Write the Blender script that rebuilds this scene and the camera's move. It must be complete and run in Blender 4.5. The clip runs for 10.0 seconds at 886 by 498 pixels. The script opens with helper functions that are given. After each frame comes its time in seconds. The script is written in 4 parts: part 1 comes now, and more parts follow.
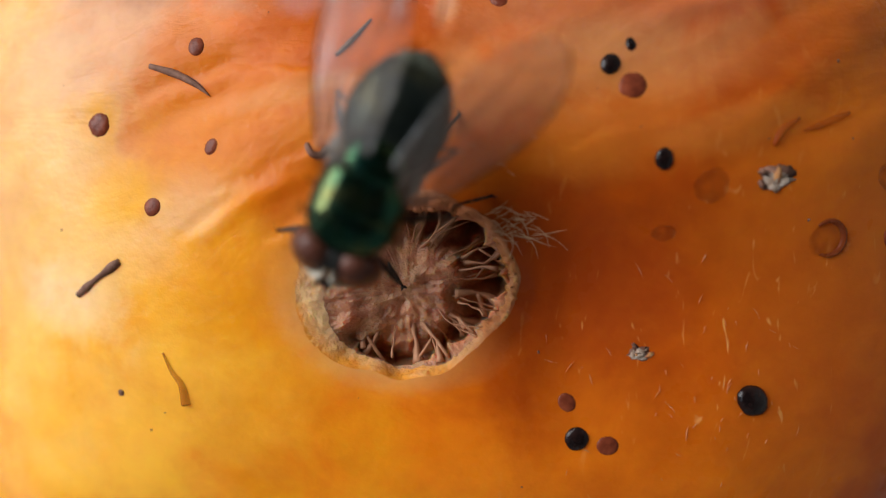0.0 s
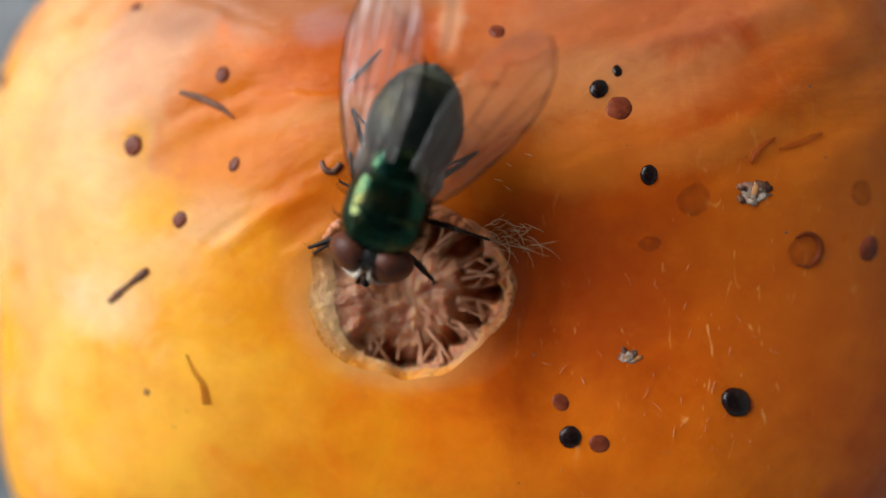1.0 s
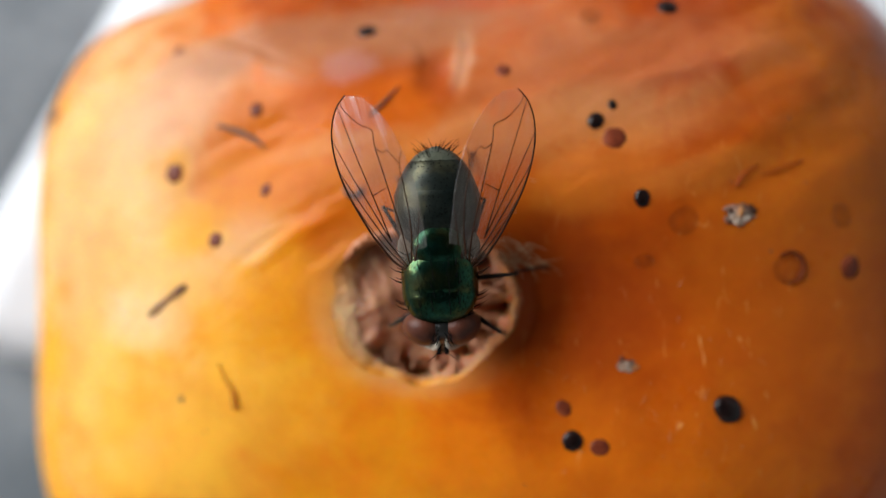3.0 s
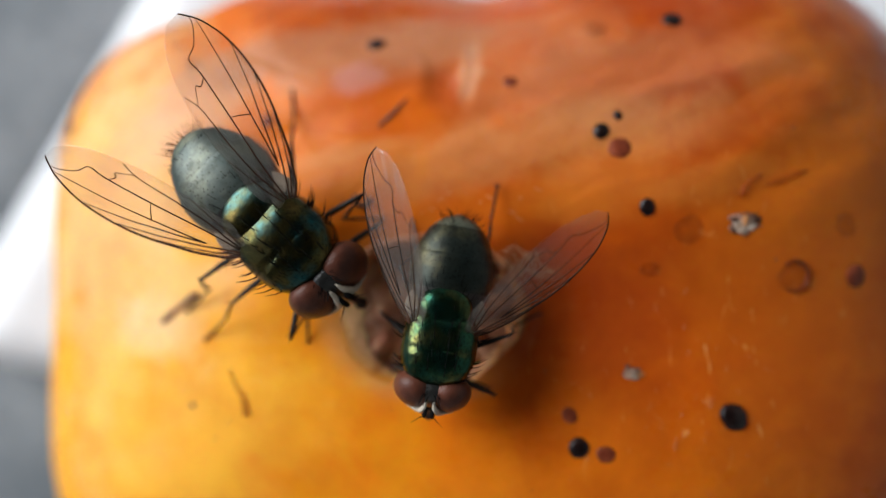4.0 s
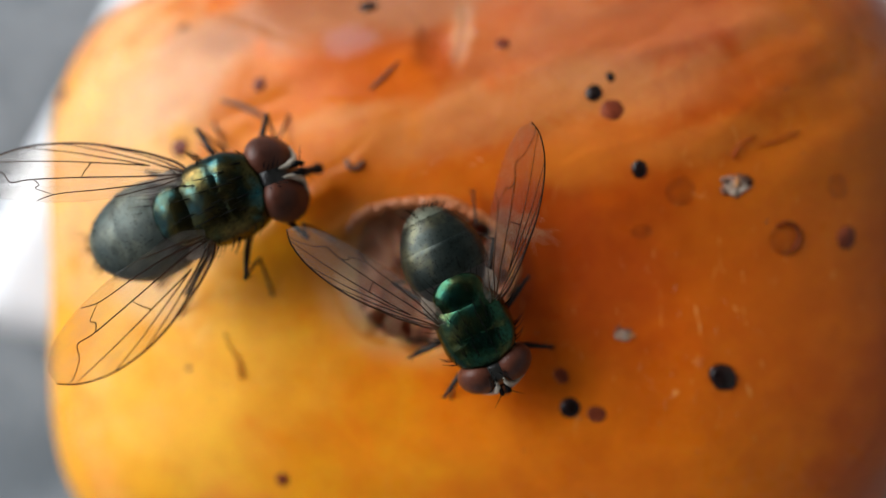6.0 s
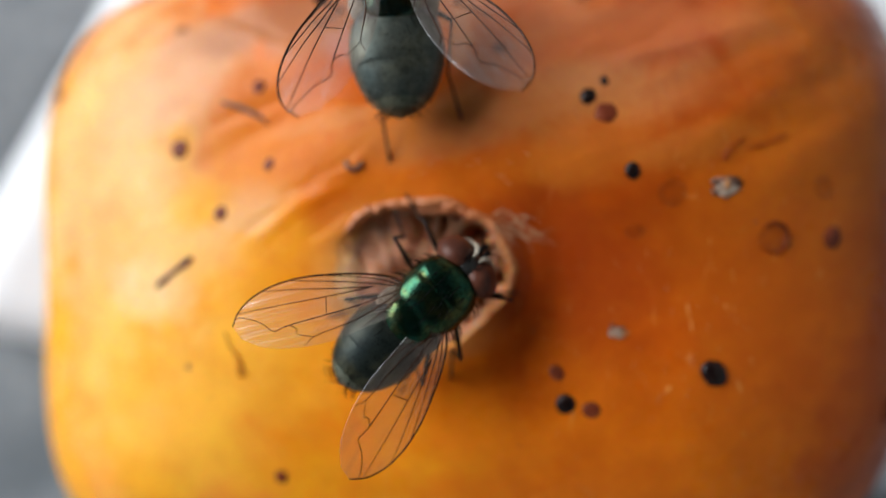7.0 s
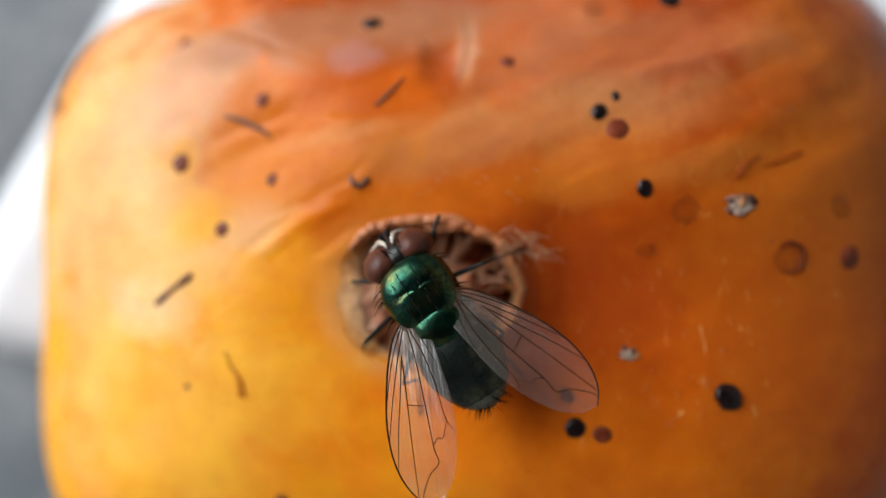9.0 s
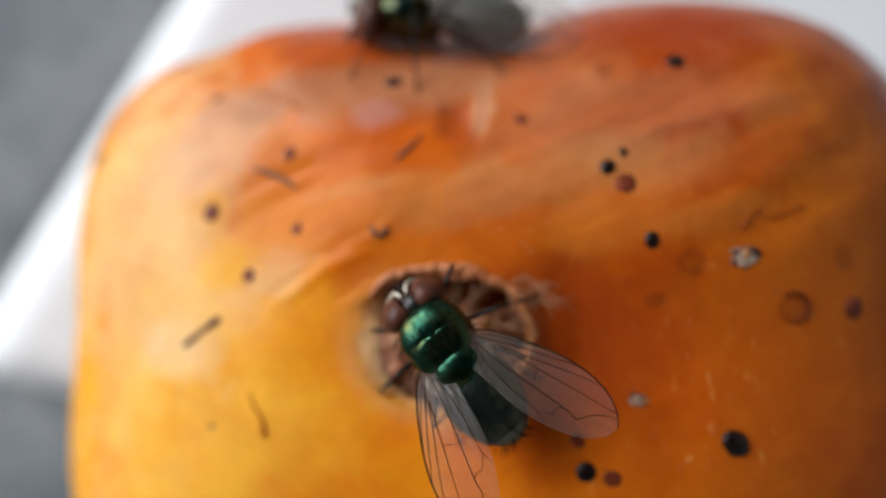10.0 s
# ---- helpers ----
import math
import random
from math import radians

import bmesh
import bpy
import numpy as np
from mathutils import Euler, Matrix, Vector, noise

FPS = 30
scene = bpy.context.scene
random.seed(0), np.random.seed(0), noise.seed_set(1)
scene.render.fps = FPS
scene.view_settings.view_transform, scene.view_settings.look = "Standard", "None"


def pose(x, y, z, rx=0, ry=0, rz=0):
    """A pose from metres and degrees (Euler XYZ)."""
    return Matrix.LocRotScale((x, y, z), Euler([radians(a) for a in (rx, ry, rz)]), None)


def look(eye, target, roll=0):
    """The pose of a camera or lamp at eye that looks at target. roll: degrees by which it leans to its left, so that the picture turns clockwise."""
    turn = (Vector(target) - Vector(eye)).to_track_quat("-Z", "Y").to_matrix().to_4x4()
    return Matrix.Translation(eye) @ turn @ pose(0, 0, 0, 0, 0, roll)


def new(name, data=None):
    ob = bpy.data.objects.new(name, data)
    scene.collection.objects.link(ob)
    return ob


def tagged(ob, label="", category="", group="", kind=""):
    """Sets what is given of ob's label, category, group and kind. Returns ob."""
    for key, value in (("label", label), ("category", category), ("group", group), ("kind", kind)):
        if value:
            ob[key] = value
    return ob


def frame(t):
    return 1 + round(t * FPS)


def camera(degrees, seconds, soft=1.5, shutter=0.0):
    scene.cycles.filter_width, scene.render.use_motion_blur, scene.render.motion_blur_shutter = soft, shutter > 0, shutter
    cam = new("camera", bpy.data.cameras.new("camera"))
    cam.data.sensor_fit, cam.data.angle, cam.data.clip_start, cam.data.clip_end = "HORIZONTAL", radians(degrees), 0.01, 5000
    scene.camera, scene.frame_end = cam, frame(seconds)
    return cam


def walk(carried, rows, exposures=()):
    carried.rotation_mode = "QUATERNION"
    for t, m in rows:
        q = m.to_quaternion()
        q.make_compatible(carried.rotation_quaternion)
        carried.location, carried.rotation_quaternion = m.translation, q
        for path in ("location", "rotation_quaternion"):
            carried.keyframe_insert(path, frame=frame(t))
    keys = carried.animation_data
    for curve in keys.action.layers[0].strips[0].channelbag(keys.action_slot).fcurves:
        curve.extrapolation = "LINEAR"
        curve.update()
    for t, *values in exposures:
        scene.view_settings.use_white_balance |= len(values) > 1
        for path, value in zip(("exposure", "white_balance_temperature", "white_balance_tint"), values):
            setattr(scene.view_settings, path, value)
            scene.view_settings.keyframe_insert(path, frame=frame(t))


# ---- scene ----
MM = 0.001
cam = camera(64.7, 10.0, soft=1.3)
cam.data.dof.use_dof = True
cam.data.dof.focus_distance = 24.0 * MM
cam.data.dof.aperture_fstop = 16

# seconds, place in millimetres, turn in degrees
PATH = [
    (0.0, -0.430, 1.325, 67.191, -6.158, -1.847, -0.089),
    (0.5, -0.456, 0.555, 66.930, -6.793, -1.330, 0.179),
    (1.0, -0.055, 0.601, 69.206, -3.283, -0.642, 0.027),
    (1.5, -0.103, 0.088, 70.771, -0.296, -0.222, 0.083),
    (2.0, 0.182, 0.022, 71.174, 0.297, 0.339, 0.002),
    (2.5, -0.000, -0.000, 71.500, -0.045, 0.146, -0.010),
    (3.8, 0.318, -0.397, 71.729, 0.347, 1.775, 0.252),
    (4.0, 0.176, -0.311, 71.999, 0.985, 1.436, 0.163),
    (4.5, 0.240, -0.255, 71.797, 0.258, 1.337, 0.019),
    (5.0, 0.289, -0.231, 72.416, 0.000, 2.137, 0.038),
    (5.5, 0.468, -0.421, 71.780, -0.256, 1.834, 0.105),
    (5.7, 0.592, -0.563, 71.973, -0.670, 1.755, -0.026),
    (6.8, -0.067, -0.812, 72.249, -1.931, 0.345, -0.022),
    (7.0, 0.024, -0.843, 72.629, -0.965, 0.318, -0.036),
    (7.5, -0.186, -0.472, 72.717, 0.358, -0.076, -0.000),
    (8.0, 0.353, -0.732, 71.565, -2.565, 0.924, -0.018),
    (8.2, -0.428, -1.021, 70.802, -4.757, -1.841, 0.054),
    (8.5, 0.213, -0.866, 71.096, -3.582, 0.157, 0.175),
    (9.0, -0.197, -0.553, 71.904, -0.085, 0.426, 0.258),
    (9.5, 0.284, -0.699, 72.031, -0.174, 1.317, 0.087),
    (10.0, -0.129, -0.165, 73.251, 3.035, 1.822, 0.713),
]
walk(cam, [(t, pose(x * MM, y * MM, z * MM, a, b, c)) for t, x, y, z, a, b, c in PATH], [(0.0, -0.12), (0.5, -0.06), (1.0, 0.0), (8.5, 0.0), (9.0, -0.02), (9.5, -0.08), (10.0, -0.18)])

# ---- light: soft daylight from one side; its doorway is added, out of view ----
world = bpy.data.worlds.new("sky")
scene.world = world
world.use_nodes = True
sky = world.node_tree.nodes.new("ShaderNodeTexSky")
sky.sky_type, sky.sun_disc = "NISHITA", False
sky.sun_elevation, sky.sun_rotation = radians(50), radians(200)
world.node_tree.links.new(sky.outputs[0], world.node_tree.nodes["Background"].inputs[0])
world.node_tree.nodes["Background"].inputs[1].default_value = 0.1

side_light = bpy.data.lights.new("side_daylight", "AREA")
side_light.shape, side_light.size, side_light.size_y = "RECTANGLE", 1.15, 0.9
side_light.energy, side_light.color = 30.2, (0.98, 0.99, 1.0)
lamp = new("side_daylight", side_light)
lamp.matrix_world = look((-0.98, 0.54, 0.58), (0, 0, 0.04))
scene.view_settings.exposure = 0.0


# ---- materials ----
def material(name, rough=0.5, metal=0.0):
    m = bpy.data.materials.new(name)
    m.use_nodes = True
    b = m.node_tree.nodes["Principled BSDF"]
    b.inputs["Roughness"].default_value = rough
    b.inputs["Metallic"].default_value = metal
    return m, m.node_tree, b


def coords(nt, scale=(1, 1, 1)):
    c = nt.nodes.new("ShaderNodeTexCoord")
    m = nt.nodes.new("ShaderNodeMapping")
    m.inputs["Scale"].default_value = scale
    nt.links.new(c.outputs["Object"], m.inputs["Vector"])
    return m.outputs["Vector"]


def grain(nt, vec, scale, detail=4, rough=0.6, distort=0.0):
    n = nt.nodes.new("ShaderNodeTexNoise")
    n.inputs["Scale"].default_value = scale
    n.inputs["Detail"].default_value = detail
    n.inputs["Roughness"].default_value = rough
    n.inputs["Distortion"].default_value = distort
    nt.links.new(vec, n.inputs["Vector"])
    return n.outputs["Fac"]


def ramp(nt, fac, *stops):
    r = nt.nodes.new("ShaderNodeValToRGB")
    els = r.color_ramp.elements
    while len(els) < len(stops):
        els.new(0.5)
    for e, (p, c) in zip(els, stops):
        e.position, e.color = p, (*c, 1) if len(c) == 3 else c
    nt.links.new(fac, r.inputs["Fac"])
    return r.outputs["Color"]


def mix(nt, fac, a, b, how="MIX"):
    n = nt.nodes.new("ShaderNodeMix")
    n.data_type, n.blend_type = "RGBA", how
    for socket, v in ((n.inputs[0], fac), (n.inputs[6], a), (n.inputs[7], b)):
        if isinstance(v, (int, float)):
            socket.default_value = v
        elif isinstance(v, tuple):
            socket.default_value = (*v, 1)
        else:
            nt.links.new(v, socket)
    return n.outputs[2]


def calc(nt, how, a, b=0.0, clamp=False):
    n = nt.nodes.new("ShaderNodeMath")
    n.operation, n.use_clamp = how, clamp
    for socket, v in zip(n.inputs, (a, b)):
        if isinstance(v, (int, float)):
            socket.default_value = v
        else:
            nt.links.new(v, socket)
    return n.outputs[0]


def bump(nt, b, height, strength, depth):
    n = nt.nodes.new("ShaderNodeBump")
    n.inputs["Strength"].default_value = strength
    n.inputs["Distance"].default_value = depth
    nt.links.new(height, n.inputs["Height"])
    nt.links.new(n.outputs[0], b.inputs["Normal"])


def plain(name, dark, light, rough, scale, metal=0.0, relief=0.0, detail=4):
    """A surface whose colour wanders between two tones, with fine relief."""
    m, nt, b = material(name, rough, metal)
    v = coords(nt)
    big, fine = grain(nt, v, scale, detail), grain(nt, v, scale * 7, 3)
    f = calc(nt, "ADD", calc(nt, "MULTIPLY", big, 0.55), calc(nt, "MULTIPLY", fine, 0.3))
    nt.links.new(ramp(nt, f, (0.35, dark), (0.65, light)), b.inputs["Base Color"])
    if relief:
        bump(nt, b, fine, 0.6, relief)
    return m


def fruit_skin():
    m, nt, b = material("persimmon_skin", 0.33)
    v = coords(nt)
    sep = nt.nodes.new("ShaderNodeSeparateXYZ")
    nt.links.new(v, sep.inputs[0])
    x, y = sep.outputs[0], sep.outputs[1]
    # yellow flank to deep orange flank: ripeness, with the light's fall-off coloured in
    big = grain(nt, v, 95, 4, 0.55, 0.5)
    ripe_light = calc(nt, "ADD", calc(nt, "MULTIPLY", x, 14.5), calc(nt, "MULTIPLY", y, 16.0))
    ripe_light = calc(nt, "ADD", ripe_light, calc(nt, "MULTIPLY", big, 0.55))
    blotch = grain(nt, v, 300, 4, 0.6, 0.9)
    ripe_light = calc(nt, "ADD", ripe_light, calc(nt, "MULTIPLY", calc(nt, "SUBTRACT", blotch, 0.5), 0.35))
    ripe_light = calc(nt, "ADD", ripe_light, 0.25)
    # a dark bruise beside the hole, with the dent's shade painted in
    wander = calc(nt, "MULTIPLY", calc(nt, "SUBTRACT", grain(nt, v, 260, 4), 0.5), 1.6)

    def patch(cx, cy, rx, ry):
        """A soft, uneven patch of the skin."""
        a = calc(nt, "ADD", calc(nt, "MULTIPLY", calc(nt, "SUBTRACT", x, cx * MM), 1000 / rx), wander)
        b2 = calc(nt, "ADD", calc(nt, "MULTIPLY", calc(nt, "SUBTRACT", y, cy * MM), 1000 / ry), wander)
        return calc(nt, "EXPONENT", calc(nt, "MULTIPLY", calc(nt, "ADD", calc(nt, "MULTIPLY", a, a), calc(nt, "MULTIPLY", b2, b2)), -1.0))
    bruise_shade = patch(4.6, -2.8, 5.0, 5.0)
    ripe_light = calc(nt, "SUBTRACT", ripe_light, calc(nt, "MULTIPLY", patch(-8.0, -3.2, 5.0, 4.0), 0.14))
    ripe_light = calc(nt, "SUBTRACT", ripe_light, calc(nt, "MULTIPLY", patch(-11.0, 2.5, 6.0, 4.5), 0.17))
    # lightens the far flank's colour against its shade
    ripe_light = calc(nt, "SUBTRACT", ripe_light, calc(nt, "MULTIPLY", patch(19.0, -1.0, 6.0, 9.0), 0.14))
    ripe_light = calc(nt, "ADD", ripe_light, calc(nt, "MULTIPLY", bruise_shade, 0.32))
    col = ramp(nt, ripe_light, (0.22, (0.9, 0.385, 0.012)), (0.4, (0.8, 0.19, 0.006)), (0.58, (0.57, 0.105, 0.005)), (0.85, (0.36, 0.05, 0.005)))
    # pale bloom drawn aslant over the upper half
    tilt = nt.nodes.new("ShaderNodeMapping")
    tilt.inputs["Rotation"].default_value = (0, 0, radians(-22))
    tilt.inputs["Scale"].default_value = (85, 190, 120)
    nt.links.new(v, tilt.inputs["Vector"])
    streak = grain(nt, tilt.outputs[0], 1.0, 5, 0.6, 0.9)
    upper = calc(nt, "ADD", calc(nt, "MULTIPLY", y, 90.0), 0.1, True)
    pale = calc(nt, "MULTIPLY", ramp(nt, streak, (0.46, (0, 0, 0)), (0.6, (1, 1, 1))), upper)
    col = mix(nt, calc(nt, "MULTIPLY", pale, 0.16), col, (0.7, 0.34, 0.14))
    # patches of bloom, bare glossy flesh, bruise and painted glare, with uneven edges
    edge_noise = calc(nt, "ADD", calc(nt, "MULTIPLY", calc(nt, "SUBTRACT", grain(nt, v, 330, 6, 0.62, 0.5), 0.5), 1.9),
                      calc(nt, "MULTIPLY", calc(nt, "SUBTRACT", grain(nt, tilt.outputs[0], 2.2, 4, 0.6, 0.6), 0.5), 0.9))
    # cream and the palest tones also paint sheen from the side light
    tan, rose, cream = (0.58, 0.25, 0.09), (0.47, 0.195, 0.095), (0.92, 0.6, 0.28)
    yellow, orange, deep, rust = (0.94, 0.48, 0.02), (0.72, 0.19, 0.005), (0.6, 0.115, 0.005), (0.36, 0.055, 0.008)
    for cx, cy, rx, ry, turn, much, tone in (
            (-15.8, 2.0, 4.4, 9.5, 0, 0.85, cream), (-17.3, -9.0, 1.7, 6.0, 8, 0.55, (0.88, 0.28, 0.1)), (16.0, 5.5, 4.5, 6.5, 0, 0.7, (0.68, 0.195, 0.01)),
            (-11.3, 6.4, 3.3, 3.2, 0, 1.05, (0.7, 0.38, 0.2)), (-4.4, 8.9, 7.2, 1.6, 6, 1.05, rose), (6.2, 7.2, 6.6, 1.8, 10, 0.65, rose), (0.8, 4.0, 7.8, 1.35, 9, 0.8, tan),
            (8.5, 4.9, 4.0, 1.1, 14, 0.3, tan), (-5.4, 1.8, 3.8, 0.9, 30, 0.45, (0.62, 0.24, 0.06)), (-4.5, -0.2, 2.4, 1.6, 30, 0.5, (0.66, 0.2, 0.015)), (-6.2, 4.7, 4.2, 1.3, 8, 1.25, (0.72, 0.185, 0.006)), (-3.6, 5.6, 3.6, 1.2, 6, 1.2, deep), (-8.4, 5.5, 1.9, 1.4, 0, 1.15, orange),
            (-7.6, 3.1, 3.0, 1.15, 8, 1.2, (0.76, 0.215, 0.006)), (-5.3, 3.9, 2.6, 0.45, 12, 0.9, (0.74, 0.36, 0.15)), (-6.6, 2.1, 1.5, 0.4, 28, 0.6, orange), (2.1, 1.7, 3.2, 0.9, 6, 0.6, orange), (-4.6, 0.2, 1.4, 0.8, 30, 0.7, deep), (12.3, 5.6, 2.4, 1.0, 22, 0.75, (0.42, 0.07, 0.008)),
            # the near-white patch in this row is glare put into the colour
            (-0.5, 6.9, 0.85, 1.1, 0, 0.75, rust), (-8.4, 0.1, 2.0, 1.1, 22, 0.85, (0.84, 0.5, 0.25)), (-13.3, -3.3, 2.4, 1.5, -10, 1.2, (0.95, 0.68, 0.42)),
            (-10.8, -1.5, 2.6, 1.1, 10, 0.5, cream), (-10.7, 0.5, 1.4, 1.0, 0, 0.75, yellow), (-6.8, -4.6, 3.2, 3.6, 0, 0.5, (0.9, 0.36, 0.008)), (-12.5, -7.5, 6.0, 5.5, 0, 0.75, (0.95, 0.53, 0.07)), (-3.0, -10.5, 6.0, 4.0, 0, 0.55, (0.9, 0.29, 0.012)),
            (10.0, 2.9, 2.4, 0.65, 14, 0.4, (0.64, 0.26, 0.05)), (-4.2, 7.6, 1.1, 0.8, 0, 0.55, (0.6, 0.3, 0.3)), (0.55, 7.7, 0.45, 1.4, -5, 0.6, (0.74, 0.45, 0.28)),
            # the rust patch here deepens that bruise and painted shade once more
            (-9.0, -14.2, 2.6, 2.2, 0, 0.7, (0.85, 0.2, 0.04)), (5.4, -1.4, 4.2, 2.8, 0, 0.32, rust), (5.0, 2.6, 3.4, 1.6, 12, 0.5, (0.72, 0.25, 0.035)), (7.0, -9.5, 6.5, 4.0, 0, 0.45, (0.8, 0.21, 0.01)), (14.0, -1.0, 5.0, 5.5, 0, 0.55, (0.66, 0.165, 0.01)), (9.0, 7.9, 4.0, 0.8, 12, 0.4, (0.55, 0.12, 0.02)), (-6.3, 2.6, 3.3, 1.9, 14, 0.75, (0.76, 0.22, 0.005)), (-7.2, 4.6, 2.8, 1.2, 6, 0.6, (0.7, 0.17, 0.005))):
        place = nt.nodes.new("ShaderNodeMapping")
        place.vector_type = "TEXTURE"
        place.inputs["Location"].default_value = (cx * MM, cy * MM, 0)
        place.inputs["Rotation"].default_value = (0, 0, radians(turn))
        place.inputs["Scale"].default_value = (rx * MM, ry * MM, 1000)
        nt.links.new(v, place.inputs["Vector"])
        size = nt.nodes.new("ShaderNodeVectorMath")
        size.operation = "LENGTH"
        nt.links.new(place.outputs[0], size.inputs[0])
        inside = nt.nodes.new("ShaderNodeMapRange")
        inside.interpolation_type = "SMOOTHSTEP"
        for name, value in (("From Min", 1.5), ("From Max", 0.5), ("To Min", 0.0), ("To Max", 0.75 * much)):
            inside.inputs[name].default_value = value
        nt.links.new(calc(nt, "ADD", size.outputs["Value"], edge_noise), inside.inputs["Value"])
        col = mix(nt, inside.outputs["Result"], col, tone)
    # the thin skin round the hole is paler where the flesh is torn away beneath it
    ex, ey = calc(nt, "MULTIPLY", calc(nt, "ADD", x, 0.00085), 1000 / 3.75), calc(nt, "MULTIPLY", calc(nt, "ADD", y, 0.0023), 1000 / 3.05)
    edge = calc(nt, "SQRT", calc(nt, "ADD", calc(nt, "MULTIPLY", ex, ex), calc(nt, "MULTIPLY", ey, ey)))
    edge = calc(nt, "ADD", edge, calc(nt, "MULTIPLY", calc(nt, "SUBTRACT", grain(nt, v, 700, 5, 0.7), 0.5), 0.35))
    thin = ramp(nt, calc(nt, "MULTIPLY", edge, 0.5), (0.52, (1, 1, 1)), (0.74, (0, 0, 0)))
    col = mix(nt, calc(nt, "MULTIPLY", thin, calc(nt, "SUBTRACT", 0.2, calc(nt, "MULTIPLY", ex, 0.35), True)), col, (0.84, 0.34, 0.06))
    worn = calc(nt, "MULTIPLY", ramp(nt, calc(nt, "MULTIPLY", edge, 0.5), (0.48, (1, 1, 1)), (0.64, (0, 0, 0))), calc(nt, "SUBTRACT", 0.2, calc(nt, "MULTIPLY", calc(nt, "ADD", ex, ey), 0.5), True))
    col = mix(nt, calc(nt, "MULTIPLY", worn, 0.85), col, (0.82, 0.42, 0.15))
    # fine pale scratches that run down the ripe flank
    fine = nt.nodes.new("ShaderNodeMapping")
    fine.inputs["Rotation"].default_value = (0, 0, radians(8))
    fine.inputs["Scale"].default_value = (1700, 520, 200)
    nt.links.new(v, fine.inputs["Vector"])
    scratch = ramp(nt, grain(nt, fine.outputs[0], 1.0, 2, 0.5, 1.2), (0.66, (0, 0, 0)), (0.73, (1, 1, 1)))
    right = calc(nt, "MULTIPLY", patch(10.0, -4.5, 5.5, 6.5), scratch)
    col = mix(nt, calc(nt, "MULTIPLY", right, 0.7), col, (0.86, 0.42, 0.12))
    # the flesh round the hole is riper and redder
    col = mix(nt, patch(-2.5, 1.0, 10.0, 6.5), col, (0.93, 0.84, 0.74), "MULTIPLY")
    mottle = grain(nt, v, 420, 5, 0.65)
    col = mix(nt, 0.35, col, ramp(nt, mottle, (0.35, (0.66, 0.5, 0.36)), (0.62, (1, 1, 1))), "MULTIPLY")
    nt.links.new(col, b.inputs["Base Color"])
    b.inputs["Specular IOR Level"].default_value = 0.09
    b.inputs["Subsurface Weight"].default_value = 0.3
    b.inputs["Subsurface Radius"].default_value = (1.0, 0.5, 0.1)
    b.inputs["Subsurface Scale"].default_value = 0.0018
    nt.links.new(ramp(nt, grain(nt, v, 240, 4), (0.3, (0.22,) * 3), (0.75, (0.45,) * 3)), b.inputs["Roughness"])
    relief = calc(nt, "ADD", calc(nt, "MULTIPLY", streak, calc(nt, "ADD", calc(nt, "MULTIPLY", upper, 0.95), 0.12)), calc(nt, "MULTIPLY", mottle, 0.22))
    crackle = grain(nt, tilt.outputs[0], 4.5, 4, 0.65, 1.5)
    relief = calc(nt, "ADD", relief, calc(nt, "MULTIPLY", crackle, calc(nt, "ADD", calc(nt, "MULTIPLY", upper, 0.1), 0.03)))
    bump(nt, b, relief, 0.42, 0.0007)
    # a thin wet film that glints on the wrinkles
    b.inputs["Coat Weight"].default_value = 0.05
    b.inputs["Coat Roughness"].default_value = 0.14
    wet = nt.nodes.new("ShaderNodeBump")
    wet.inputs["Strength"].default_value = 0.7
    wet.inputs["Distance"].default_value = 0.0009
    nt.links.new(calc(nt, "ADD", relief, calc(nt, "MULTIPLY", crackle, 0.25)), wet.inputs["Height"])
    nt.links.new(wet.outputs[0], b.inputs["Coat Normal"])
    return m


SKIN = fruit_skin()


